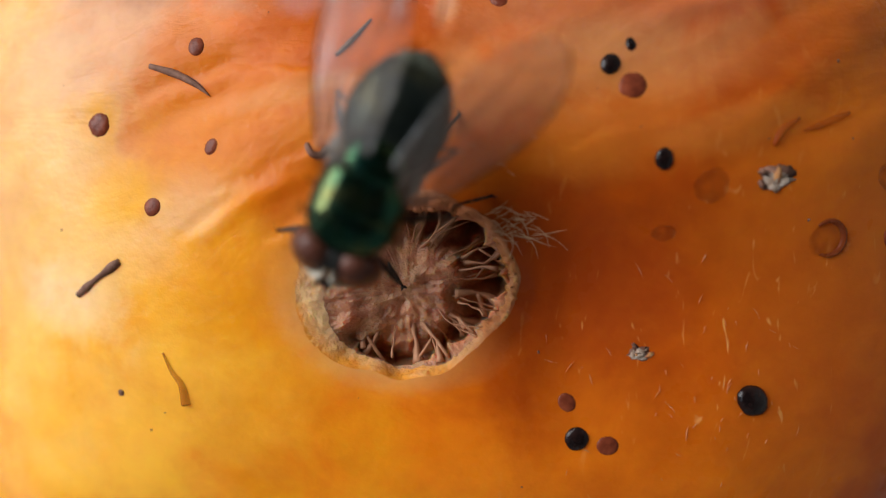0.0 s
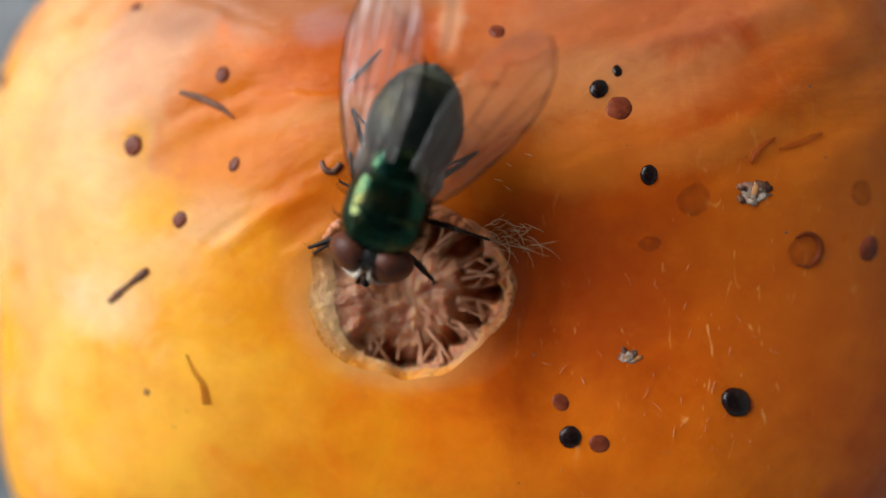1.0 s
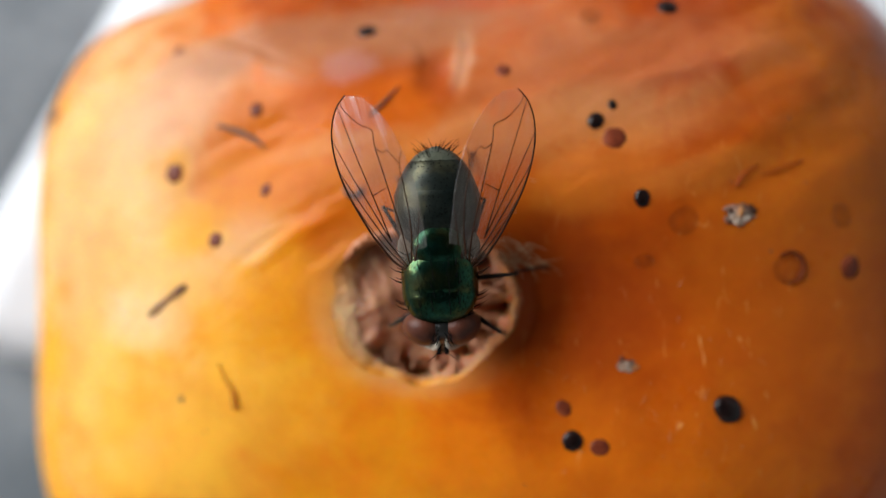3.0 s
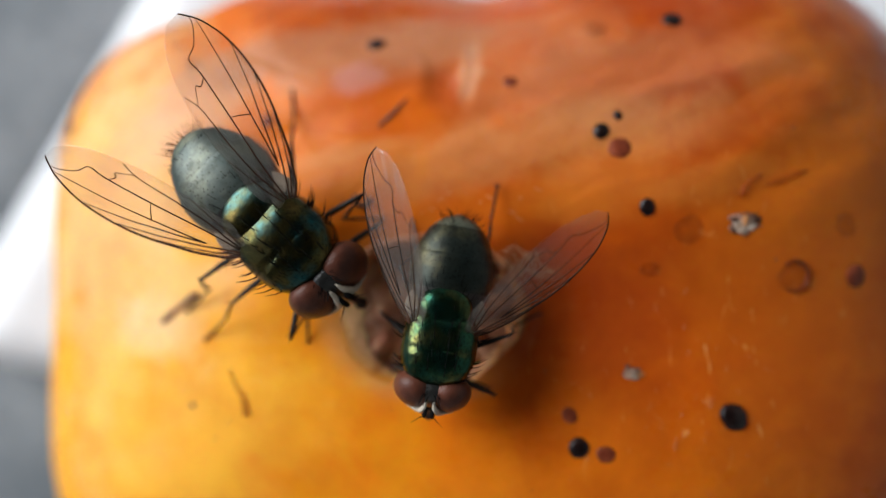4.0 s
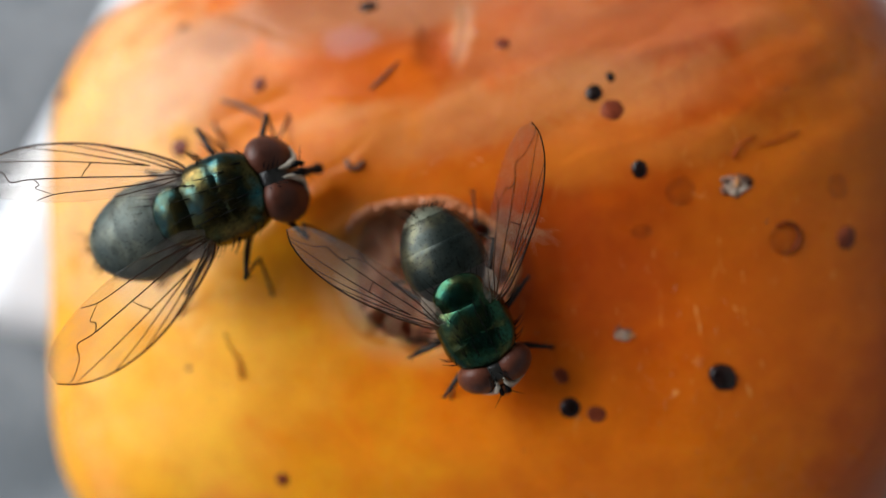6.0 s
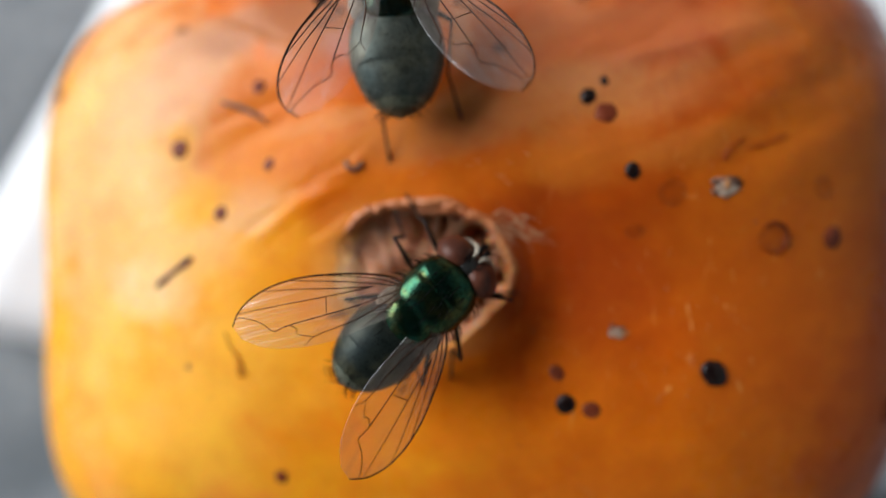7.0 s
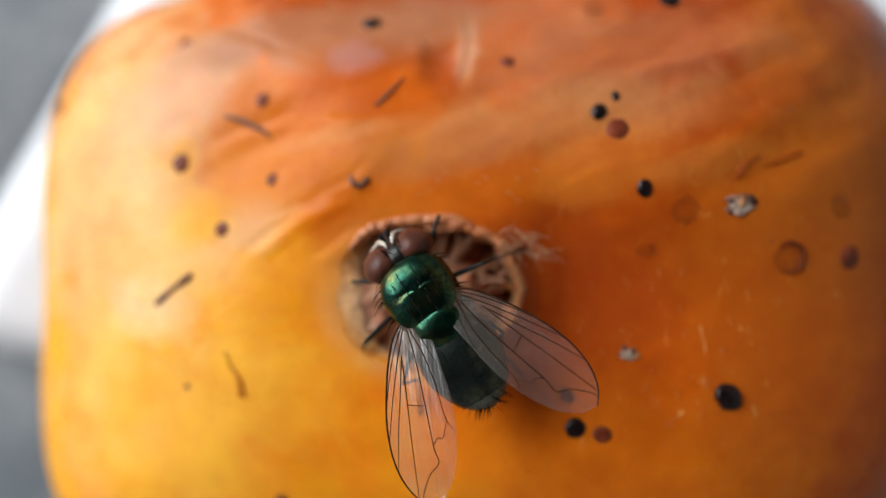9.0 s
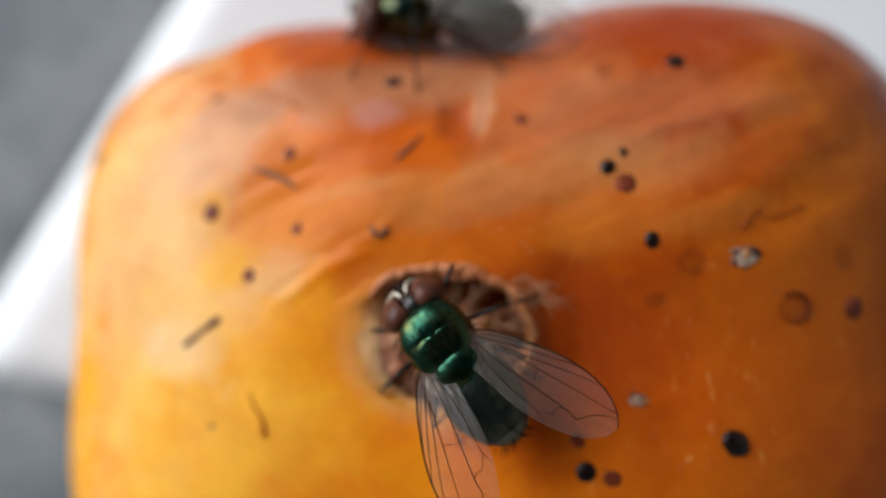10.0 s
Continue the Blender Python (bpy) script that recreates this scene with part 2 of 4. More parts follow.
def torn_flesh():
    """Pale torn flesh that passes into the orange of the skin on one side."""
    m, nt, b = material("torn_pale_flesh", 0.8)
    b.inputs["Specular IOR Level"].default_value = 0.15
    v = coords(nt)
    sep = nt.nodes.new("ShaderNodeSeparateXYZ")
    nt.links.new(v, sep.inputs[0])
    fine = grain(nt, v, 1500, 5)
    tone = ramp(nt, fine, (0.3, (0.28, 0.085, 0.03)), (0.7, (0.5, 0.21, 0.08)))
    # across the tear: skin orange outside, peach on the slope, brown at the foot
    hx = calc(nt, "MULTIPLY", calc(nt, "SUBTRACT", sep.outputs[0], -0.85 * MM), 1000 / 3.75)
    hy = calc(nt, "MULTIPLY", calc(nt, "SUBTRACT", sep.outputs[1], -2.3 * MM), 1000 / 3.05)
    far = calc(nt, "SQRT", calc(nt, "ADD", calc(nt, "MULTIPLY", hx, hx), calc(nt, "MULTIPLY", hy, hy)))
    far = calc(nt, "ADD", far, calc(nt, "MULTIPLY", calc(nt, "SUBTRACT", grain(nt, v, 900, 5, 0.7), 0.5), 0.3))
    reach_out = calc(nt, "ADD", calc(nt, "MULTIPLY", hx, 0.95), calc(nt, "MULTIPLY", hy, -0.1))
    side = calc(nt, "SUBTRACT", 1.6, calc(nt, "MULTIPLY", reach_out, 2.2), True)
    slope = ramp(nt, calc(nt, "MULTIPLY", far, 0.9), (0.58, (0.6, 0.28, 0.13)), (0.7, (0.82, 0.48, 0.25)), (0.8, (0.86, 0.5, 0.24)), (0.95, (0.8, 0.28, 0.03)))
    slope = mix(nt, calc(nt, "MULTIPLY", calc(nt, "ADD", calc(nt, "MULTIPLY", hy, 1.3), 0.12, True), 0.8), slope, (0.5, 0.15, 0.04))
    nt.links.new(mix(nt, side, tone, slope), b.inputs["Base Color"])
    b.inputs["Subsurface Weight"].default_value = 0.4
    b.inputs["Subsurface Radius"].default_value = (1.0, 0.45, 0.12)
    b.inputs["Subsurface Scale"].default_value = 0.001
    bump(nt, b, calc(nt, "ADD", fine, calc(nt, "MULTIPLY", grain(nt, v, 600, 5, 0.65, 1.0), 1.5)), 0.7, 0.0002)
    return m


FLESH = torn_flesh()
PULP = plain("brown_pulp", (0.42, 0.16, 0.075), (0.74, 0.4, 0.23), 0.55, 900, relief=0.0002)
PULP.node_tree.nodes["Principled BSDF"].inputs["Subsurface Weight"].default_value = 0.8
PULP.node_tree.nodes["Principled BSDF"].inputs["Subsurface Radius"].default_value = (1.0, 0.4, 0.15)
PULP.node_tree.nodes["Principled BSDF"].inputs["Subsurface Scale"].default_value = 0.001
FOLD = plain("red_brown_fold", (0.4, 0.11, 0.03), (0.66, 0.27, 0.11), 0.45, 500, relief=0.0001)
FIBRE = plain("pale_fibre", (0.34, 0.14, 0.065), (0.57, 0.3, 0.16), 0.55, 600)
WISP = plain("dry_wisp", (0.62, 0.34, 0.17), (0.82, 0.58, 0.37), 0.5, 600)
BLACK_DROP = plain("black_drop", (0.007, 0.004, 0.004), (0.03, 0.012, 0.009), 0.2, 900, relief=0.00004)
BROWN_DROP = plain("brown_drop", (0.13, 0.026, 0.012), (0.29, 0.065, 0.026), 0.24, 900, relief=0.00004)


def faded(name, tone, cover, thinning=True):
    """A thin dried film that lets the skin show through in patches."""
    m, nt, b = material(name, 0.35)
    v = coords(nt)
    b.inputs["Base Color"].default_value = (*tone, 1)
    b.inputs["Specular IOR Level"].default_value = 0.12
    # it thins out towards its edge
    box = nt.nodes.new("ShaderNodeTexCoord").outputs["Generated"]
    off = nt.nodes.new("ShaderNodeVectorMath")
    off.operation = "DISTANCE"
    off.inputs[1].default_value = (0.5, 0.5, 0.5)
    nt.links.new(box, off.inputs[0])
    rim = calc(nt, "ADD", off.outputs["Value"], calc(nt, "MULTIPLY", calc(nt, "SUBTRACT", grain(nt, v, 2200, 4), 0.5), 0.35))
    cover_map = ramp(nt, rim, (0.2, (cover * 0.75,) * 3), (0.38, (cover,) * 3), (0.56, (0.0 if thinning else cover,) * 3))
    clear = nt.nodes.new("ShaderNodeBsdfTransparent")
    blend = nt.nodes.new("ShaderNodeMixShader")
    nt.links.new(calc(nt, "MULTIPLY", cover_map, calc(nt, "ADD", grain(nt, v, 1600, 4), 0.35)), blend.inputs[0])
    nt.links.new(clear.outputs[0], blend.inputs[1])
    nt.links.new(b.outputs[0], blend.inputs[2])
    nt.links.new(blend.outputs[0], nt.nodes["Material Output"].inputs["Surface"])
    return m


FILM = faded("amber_film", (0.2, 0.035, 0.008), 0.48)
BLACK_DROP.node_tree.nodes["Principled BSDF"].inputs["Specular IOR Level"].default_value = 0.26
BROWN_DROP.node_tree.nodes["Principled BSDF"].inputs["Specular IOR Level"].default_value = 0.12
STREAK = faded("amber_streak", (0.3, 0.048, 0.008), 0.5, False)
SCAR = faded("dark_scar", (0.17, 0.035, 0.012), 0.75, False)
SMEAR = plain("brown_smear", (0.13, 0.058, 0.038), (0.32, 0.165, 0.11), 0.6, 900, relief=0.00006)
SMEAR.node_tree.nodes["Principled BSDF"].inputs["Specular IOR Level"].default_value = 0.15
CRUST = plain("pale_crust", (0.34, 0.22, 0.15), (0.76, 0.66, 0.55), 0.35, 2500, relief=0.0001)
PAPER = plain("white_paper", (0.84, 0.86, 0.89), (0.88, 0.9, 0.92), 0.7, 60, relief=0.00005)
CONCRETE = plain("grey_concrete", (0.13, 0.155, 0.175), (0.44, 0.48, 0.51), 0.85, 70, relief=0.0006)
# pale surface of the added walls, bright enough to give fill light
BOUNCE_WHITE = plain("bounce_white", (0.66, 0.66, 0.64), (0.74, 0.74, 0.72), 0.9, 3, relief=0.001)

# for the added cover overhead, dark so that shiny backs mirror it dark
OVERHEAD = plain("dark_overhead_surface", (0.04, 0.032, 0.025), (0.1, 0.08, 0.06), 0.7, 12, relief=0.001)


def shell(name, tones, rough, metal=0.95, spots=0.75):
    """Metallic cuticle: greens that drift over the body, with tiny pits."""
    m, nt, b = material(name, rough, metal)
    v = coords(nt)
    f = grain(nt, v, 780, 3, 0.6)
    pits = nt.nodes.new("ShaderNodeTexVoronoi")
    pits.inputs["Scale"].default_value = 7000
    nt.links.new(v, pits.inputs["Vector"])
    dots = ramp(nt, pits.outputs["Distance"], (0.16, (0.22, 0.2, 0.16)), (0.3, (1, 1, 1)))
    worn = ramp(nt, grain(nt, v, 1900, 4, 0.7), (0.36, (0.45, 0.42, 0.36)), (0.56, (1, 1, 1)))
    tone = mix(nt, spots, ramp(nt, f, (0.32, tones[0]), (0.5, tones[1]), (0.68, tones[2])), dots, "MULTIPLY")
    nt.links.new(mix(nt, 0.7, tone, worn, "MULTIPLY"), b.inputs["Base Color"])
    h = calc(nt, "ADD", ramp(nt, pits.outputs["Distance"], (0.05, (0, 0, 0)), (0.3, (1, 1, 1))), calc(nt, "MULTIPLY", grain(nt, v, 2500, 3), 0.3))
    bump(nt, b, h, 0.12, 0.00003)
    return m


THORAX = shell("green_thorax", ((0.012, 0.085, 0.07), (0.025, 0.075, 0.04), (0.13, 0.115, 0.035)), 0.22)
BRONZE = shell("bronze_thorax", ((0.018, 0.085, 0.095), (0.065, 0.062, 0.022), (0.15, 0.1, 0.03)), 0.24)
ABDOMEN = shell("olive_abdomen", ((0.014, 0.023, 0.021), (0.026, 0.035, 0.029), (0.085, 0.082, 0.045)), 0.36, 0.65)
# lightened to take in the milky sky reflection of the wings over it
PALE = shell("pale_abdomen", ((0.05, 0.072, 0.066), (0.08, 0.098, 0.086), (0.15, 0.165, 0.125)), 0.45, 0.55)
TIP = shell("grey_green_tip", ((0.09, 0.12, 0.09), (0.13, 0.15, 0.11), (0.2, 0.2, 0.14)), 0.42, 0.6)
DARK = plain("dark_cuticle", (0.012, 0.012, 0.011), (0.035, 0.032, 0.028), 0.35, 1500, relief=0.00004)
LEG = plain("black_leg", (0.006, 0.004, 0.003), (0.026, 0.015, 0.01), 0.5, 1500, relief=0.00003)
LEG.node_tree.nodes["Principled BSDF"].inputs["Specular IOR Level"].default_value = 0.25
BRISTLE = plain("black_bristle", (0.003, 0.003, 0.003), (0.008, 0.007, 0.007), 0.8, 900)
BRISTLE.node_tree.nodes["Principled BSDF"].inputs["Specular IOR Level"].default_value = 0.1
SILVER = plain("silver_face", (0.36, 0.31, 0.24), (0.7, 0.64, 0.53), 0.4, 1200)
LOBE = plain("dusky_lobe", (0.18, 0.14, 0.11), (0.36, 0.3, 0.23), 0.45, 1200)
VEIN = plain("brown_vein", (0.028, 0.01, 0.005), (0.09, 0.034, 0.014), 0.45, 900)
VEIN.node_tree.nodes["Principled BSDF"].inputs["Specular IOR Level"].default_value = 0.1


def eye_material():
    m, nt, b = material("compound_eye", 0.42)
    v = coords(nt)
    cells = nt.nodes.new("ShaderNodeTexVoronoi")
    cells.inputs["Scale"].default_value = 16000
    nt.links.new(v, cells.inputs["Vector"])
    nt.links.new(ramp(nt, grain(nt, v, 900, 3), (0.3, (0.05, 0.016, 0.01)), (0.7, (0.125, 0.038, 0.02))), b.inputs["Base Color"])
    b.inputs["Specular IOR Level"].default_value = 0.25
    bump(nt, b, cells.outputs["Distance"], 0.4, 0.00002)
    return m


def wing_material():
    """Clear, faintly smoky membrane: most light passes, a little shines off its fine ripples."""
    m, nt, b = material("wing_membrane", 0.3)
    v = coords(nt)
    ripples = nt.nodes.new("ShaderNodeTexWave")
    ripples.inputs["Scale"].default_value = 2300
    ripples.inputs["Distortion"].default_value = 4
    ripples.inputs["Detail Scale"].default_value = 0.6
    nt.links.new(v, ripples.inputs["Vector"])
    folds = grain(nt, coords(nt, (2600, 420, 1000)), 1.0, 3, 0.5, 0.6)
    height = calc(nt, "ADD", calc(nt, "MULTIPLY", ripples.outputs["Fac"], 0.16), calc(nt, "MULTIPLY", folds, 0.28))
    nt.links.new(ramp(nt, grain(nt, v, 500, 3), (0.3, (0.34, 0.29, 0.25)), (0.7, (0.5, 0.44, 0.39))), b.inputs["Base Color"])
    relief = nt.nodes.new("ShaderNodeBump")
    relief.inputs["Strength"].default_value = 0.45
    relief.inputs["Distance"].default_value = 0.00005
    nt.links.new(height, relief.inputs["Height"])
    shine = nt.nodes.new("ShaderNodeBsdfGlossy")
    shine.inputs["Roughness"].default_value = 0.33
    shine.inputs["Color"].default_value = (0.9, 0.95, 1.0, 1)
    nt.links.new(relief.outputs[0], shine.inputs["Normal"])
    nt.links.new(relief.outputs[0], b.inputs["Normal"])
    clear = nt.nodes.new("ShaderNodeBsdfTransparent")
    clear.inputs[0].default_value = (0.975, 0.95, 0.925, 1)
    dusk, film = nt.nodes.new("ShaderNodeMixShader"), nt.nodes.new("ShaderNodeMixShader")
    # smoky tint, its grey raised to stand for the sky's veil of reflection
    dusk.inputs[0].default_value = 0.065
    # the shine gathers on the crests of the folds and ripples
    crest = calc(nt, "ADD", ramp(nt, folds, (0.5, (0.008,) * 3), (0.68, (0.06,) * 3)), calc(nt, "MULTIPLY", ripples.outputs["Fac"], 0.014))
    nt.links.new(crest, film.inputs[0])
    nt.links.new(clear.outputs[0], dusk.inputs[1])
    nt.links.new(b.outputs[0], dusk.inputs[2])
    nt.links.new(dusk.outputs[0], film.inputs[1])
    nt.links.new(shine.outputs[0], film.inputs[2])
    nt.links.new(film.outputs[0], nt.nodes["Material Output"].inputs["Surface"])
    return m


EYE, WING = eye_material(), wing_material()


# ---- shapes (all in millimetres, brought to metres in part()) ----
def part(name, bm, mat, parent=None, label="", at=None):
    bmesh.ops.recalc_face_normals(bm, faces=bm.faces[:])
    bmesh.ops.scale(bm, vec=(MM, MM, MM), verts=bm.verts[:])
    me = bpy.data.meshes.new(name)
    bm.to_mesh(me)
    bm.free()
    me.shade_smooth()
    me.materials.append(mat)
    ob = new(name, me)
    if parent is not None:
        ob.parent = parent
    if at is not None:
        ob.location = Vector(at) * MM
    if label:
        tagged(ob, label)
    return ob


def tube(bm, pts, radii, seg=8):
    """A tapered, closed tube along a line."""
    pts = [Vector(p) for p in pts]
    rings, n = [], len(pts)
    side = Vector((0.31, 0.17, 0.93))
    for i, p in enumerate(pts):
        d = (pts[min(i + 1, n - 1)] - pts[max(i - 1, 0)]).normalized()
        a = d.cross(side)
        a = a.normalized() if a.length > 0.05 else d.orthogonal().normalized()
        b = d.cross(a)
        r = radii[i] if isinstance(radii, (list, tuple)) else radii
        rings.append([bm.verts.new(p + (a * math.cos(k * math.tau / seg) + b * math.sin(k * math.tau / seg)) * r) for k in range(seg)])
    for r0, r1 in zip(rings, rings[1:]):
        for k in range(seg):
            bm.faces.new((r0[k], r0[(k + 1) % seg], r1[(k + 1) % seg], r1[k]))
    bm.faces.new(rings[0])
    bm.faces.new(rings[-1][::-1])


def smooth_line(pts, steps=6):
    """Points of a Catmull-Rom line through pts."""
    pts = [Vector(p) for p in pts]
    ext = [pts[0] * 2 - pts[1], *pts, pts[-1] * 2 - pts[-2]]
    out = []
    for a, b, c, d in zip(ext, ext[1:], ext[2:], ext[3:]):
        for k in range(steps):
            t = k / steps
            out.append(0.5 * (2 * b + (c - a) * t + (2 * a - 5 * b + 4 * c - d) * t * t + (3 * b - a - 3 * c + d) * t ** 3))
    return out + [pts[-1]]


def egg(bm, centre, radii, power=2.0, seg=28, rings=18, shape=None):
    """A rounded body; a higher power squares it, shape() moves each unit point."""
    cx, cy, cz = centre
    vs = []
    sp = lambda v: math.copysign(abs(v) ** (2 / power), v)
    top = bm.verts.new((0, 0, 1))
    for i in range(1, rings):
        a = math.pi * i / rings
        vs.append([bm.verts.new((sp(math.sin(a)) * sp(math.cos(k * math.tau / seg)), sp(math.sin(a)) * sp(math.sin(k * math.tau / seg)), sp(math.cos(a)))) for k in range(seg)])
    end = bm.verts.new((0, 0, -1))
    for r0, r1 in zip(vs, vs[1:]):
        for k in range(seg):
            bm.faces.new((r0[k], r0[(k + 1) % seg], r1[(k + 1) % seg], r1[k]))
    for k in range(seg):
        bm.faces.new((top, vs[0][(k + 1) % seg], vs[0][k]))
        bm.faces.new((end, vs[-1][k], vs[-1][(k + 1) % seg]))
    for v in [top, end, *(v for r in vs for v in r)]:
        p = v.co.copy()
        if shape:
            p = Vector(shape(p))
        v.co = Vector((cx + p.x * radii[0], cy + p.y * radii[1], cz + p.z * radii[2]))


def spine(bm, root, way, length, r, bend=0.25):
    """One curved bristle."""
    root, way = Vector(root), Vector(way).normalized()
    droop = Vector((0, -1, 0)) * bend * length
    tube(bm, [root, root + way * length * 0.5 + droop * 0.2, root + way * length + droop], [r, r * 0.7, r * 0.15], 4)


def slab(name, x0, x1, y0, y1, z0, z1, mat, label):
    bm = bmesh.new()
    bmesh.ops.create_cube(bm, size=1)
    for v in bm.verts:
        v.co = Vector((x0 + (v.co.x + 0.5) * (x1 - x0), y0 + (v.co.y + 0.5) * (y1 - y0), z0 + (v.co.z + 0.5) * (z1 - z0))) / MM
    ob = part(name, bm, mat)
    ob.data.shade_flat()
    return tagged(ob, label, kind="structure")


# ---- an added room out of view: pale walls bounce light, one side open ----
slab("floor", -6, 4, -4, 4, -0.1, 0, CONCRETE, "worn grey concrete floor under white paper")
slab("bounce_wall_east", 1.6, 1.75, -2.0, 2.0, 0, 2.6, BOUNCE_WHITE, "plain pale wall added out of view to bounce light")
slab("bounce_wall_north", -1.0, 1.6, 1.85, 2.0, 0, 2.6, BOUNCE_WHITE, "plain pale wall added out of view to bounce light")
slab("bounce_wall_south", -1.0, 1.6, -2.0, -1.85, 0, 2.6, BOUNCE_WHITE, "plain pale wall added out of view to bounce light")
slab("bounce_wall_west", -1.15, -1.0, -2.0, -0.55, 0, 2.6, BOUNCE_WHITE, "plain pale wall added out of view beside the opening for daylight")
slab("bounce_wall_west", -1.15, -1.0, 1.25, 2.0, 0, 2.6, BOUNCE_WHITE, "plain pale wall added out of view beside the opening for daylight")
slab("bounce_wall_west", -1.15, -1.0, -0.55, 1.25, 2.1, 2.6, BOUNCE_WHITE, "plain pale wall added out of view above the opening for daylight")
# unseen cover, added only to darken what the flies reflect from above
slab("dark_overhead", -1.15, 1.75, -2.0, 2.0, 2.6, 2.7, OVERHEAD, "dark unseen cover overhead, added for dark reflections on the flies")


def paper_sheet():
    bm = bmesh.new()
    edge = [(-54, -9.5), (-8, 70), (90, 66), (84, -34)]
    n = 24
    grid = []
    for i in range(n + 1):
        u = i / n
        a = Vector(edge[0]).lerp(Vector(edge[3]), u)
        b = Vector(edge[1]).lerp(Vector(edge[2]), u)
        grid.append([bm.verts.new((*a.lerp(b, k / n), 0.35 + 0.25 * noise.noise(Vector((u * 3, k / n * 3, 0))))) for k in range(n + 1)])
    for r0, r1 in zip(grid, grid[1:]):
        for k in range(n):
            bm.faces.new((r0[k], r0[k + 1], r1[k + 1], r1[k]))
    rim = bmesh.ops.extrude_face_region(bm, geom=bm.faces[:])
    for v in rim["geom"]:
        if isinstance(v, bmesh.types.BMVert):
            v.co.z -= 0.2
    return tagged(part("paper", bm, PAPER), "bright white sheet of paper on concrete", "paper")


paper_sheet()

# ---- the persimmon ----
FX, FY, FA, FB, FH, TOP = 0.7, -2.5, 26.5, 20.5, 22.0, 45.0
HX, HY = -0.85, -2.3


def bell(a, centre, width):
    d = (a - centre + math.pi) % math.tau - math.pi
    return math.exp(-(d / width) ** 2)


def outline(a):
    """The fruit's widest outline, with its lobes, by angle."""
    c, s = abs(math.cos(a)), abs(math.sin(a))
    r = ((c / FA) ** 3 + (s / FB) ** 3) ** (-1 / 3)
    r *= 1 - 0.09 * bell(a, radians(86), 0.22) - 0.06 * bell(a, radians(112), 0.45) + 0.065 * bell(a, radians(38), 0.35) - 0.045 * bell(a, radians(180), 0.5) + 0.015 * bell(a, radians(322), 0.3) + 0.035 * bell(a, radians(214), 0.22) - 0.025 * bell(a, radians(134), 0.1)
    return Vector((FX + r * math.cos(a), FY + r * math.sin(a)))


def hole(a):
    """The torn edge of the hole, by angle."""
    r = 1 + 0.12 * bell(a, radians(195), 0.65) + 0.075 * bell(a, radians(230), 0.35) + 0.045 * math.sin(3 * a + 0.5) + 0.03 * math.sin(5 * a + 2) + 0.05 * noise.noise(Vector((math.cos(a) * 4, math.sin(a) * 4, 3)))
    return Vector((HX + 3.55 * r * math.cos(a), HY + 3.05 * r * math.sin(a)))


def crown(x, y, q):
    """The height of the upper skin; q is 0 in the middle and 1 at the widest outline."""
    z = TOP - FH + FH * max(0.0, 1 - q ** 2.4) ** (1 / 2.4) + 0.12 * (x - FX) * (1 - q * q)
    a = math.atan2(y - HY, x - HX)
    d = math.hypot(x - HX, y - HY)
    # soft lobes, and wrinkles that run aslant over the upper half
    u, v = x * 0.92 + y * 0.39, y * 0.92 - x * 0.39
    up = max(0.0, min(1.0, (y + 1) / 7))
    w = min(1.0, max(0.0, (d - 3) / 5)) * (1 - q ** 4)
    z += w * 0.55 * noise.noise(Vector((x * 0.11, y * 0.11, 1)))
    z += w * up * (0.3 * noise.noise(Vector((u * 0.12, v * 0.42, 5))) + 0.1 * noise.noise(Vector((u * 0.2, v * 1.1, 9))))
    z -= 1.15 * math.exp(-((x - 4.8) / (2.3 if x < 4.8 else 8.0)) ** 2 - ((y + 2.6) / 4.2) ** 2)
    z -= 0.9 * (1 - q ** 4) * bell(a, radians(95), 0.22) * min(1, d / 12) * (q ** 1.5)
    z -= 0.35 * (1 - 0.75 * bell(a, radians(185), 1.0)) * math.exp(-((d - 3.2) / 2.2) ** 2)
    ring = math.hypot((x - HX) / 3.55, (y - HY) / 3.05)
    z -= 0.15 * bell(a, radians(15), 0.75) * math.exp(-((ring - 1.2 - 0.05 * noise.noise(Vector((x, y, 2)))) / 0.075) ** 2)
    # the skin rolls into the hole, but for the thick side of the rim
    z -= 0.05 * (1 - bell(a, radians(-22), 0.95)) * math.exp(-((max(ring, 1) - 1 + 0.05 * noise.noise(Vector((x, y, 4)))) / 0.13) ** 2)
    z -= 0.28 * math.exp(-((x + 0.6) / 0.8) ** 2 - ((y - 7.0) / 0.9) ** 2)
    # sharper creases beside the hole
    for x0, y0, x1, y1, bow, deep in ((-8.2, -0.6, -4.6, 1.5, 0.25, 0.16), (-7.0, 0.9, -3.4, 2.9, -0.2, 0.14), (-5.6, -0.9, -3.8, 0.4, 0.1, 0.1), (-9.5, 4.3, -3.5, 4.9, 0.4, 0.12), (4.2, 2.2, 9.5, 3.6, 0.3, 0.05), (6.5, 6.8, 12.5, 8.6, -0.3, 0.14), (0.75, 9.2, 0.3, 6.2, 0.2, 0.12), (-15.6, 10.9, -7.3, 8.0, 0.3, 0.14), (10.0, 3.6, 14.2, 6.8, 0.2, 0.04), (-1.6, 8.8, -1.2, 6.6, 0.3, 0.07), (1.0, 8.6, 3.6, 9.6, 0.2, 0.08)):
        lx, ly = x1 - x0, y1 - y0
        long = math.hypot(lx, ly)
        t = ((x - x0) * lx + (y - y0) * ly) / long ** 2
        if -0.2 < t < 1.2:
            off = ((y - y0) * lx - (x - x0) * ly) / long - bow * math.sin(t * math.pi) - 0.3 * noise.noise(Vector((x * 0.8, y * 0.8, 6)))
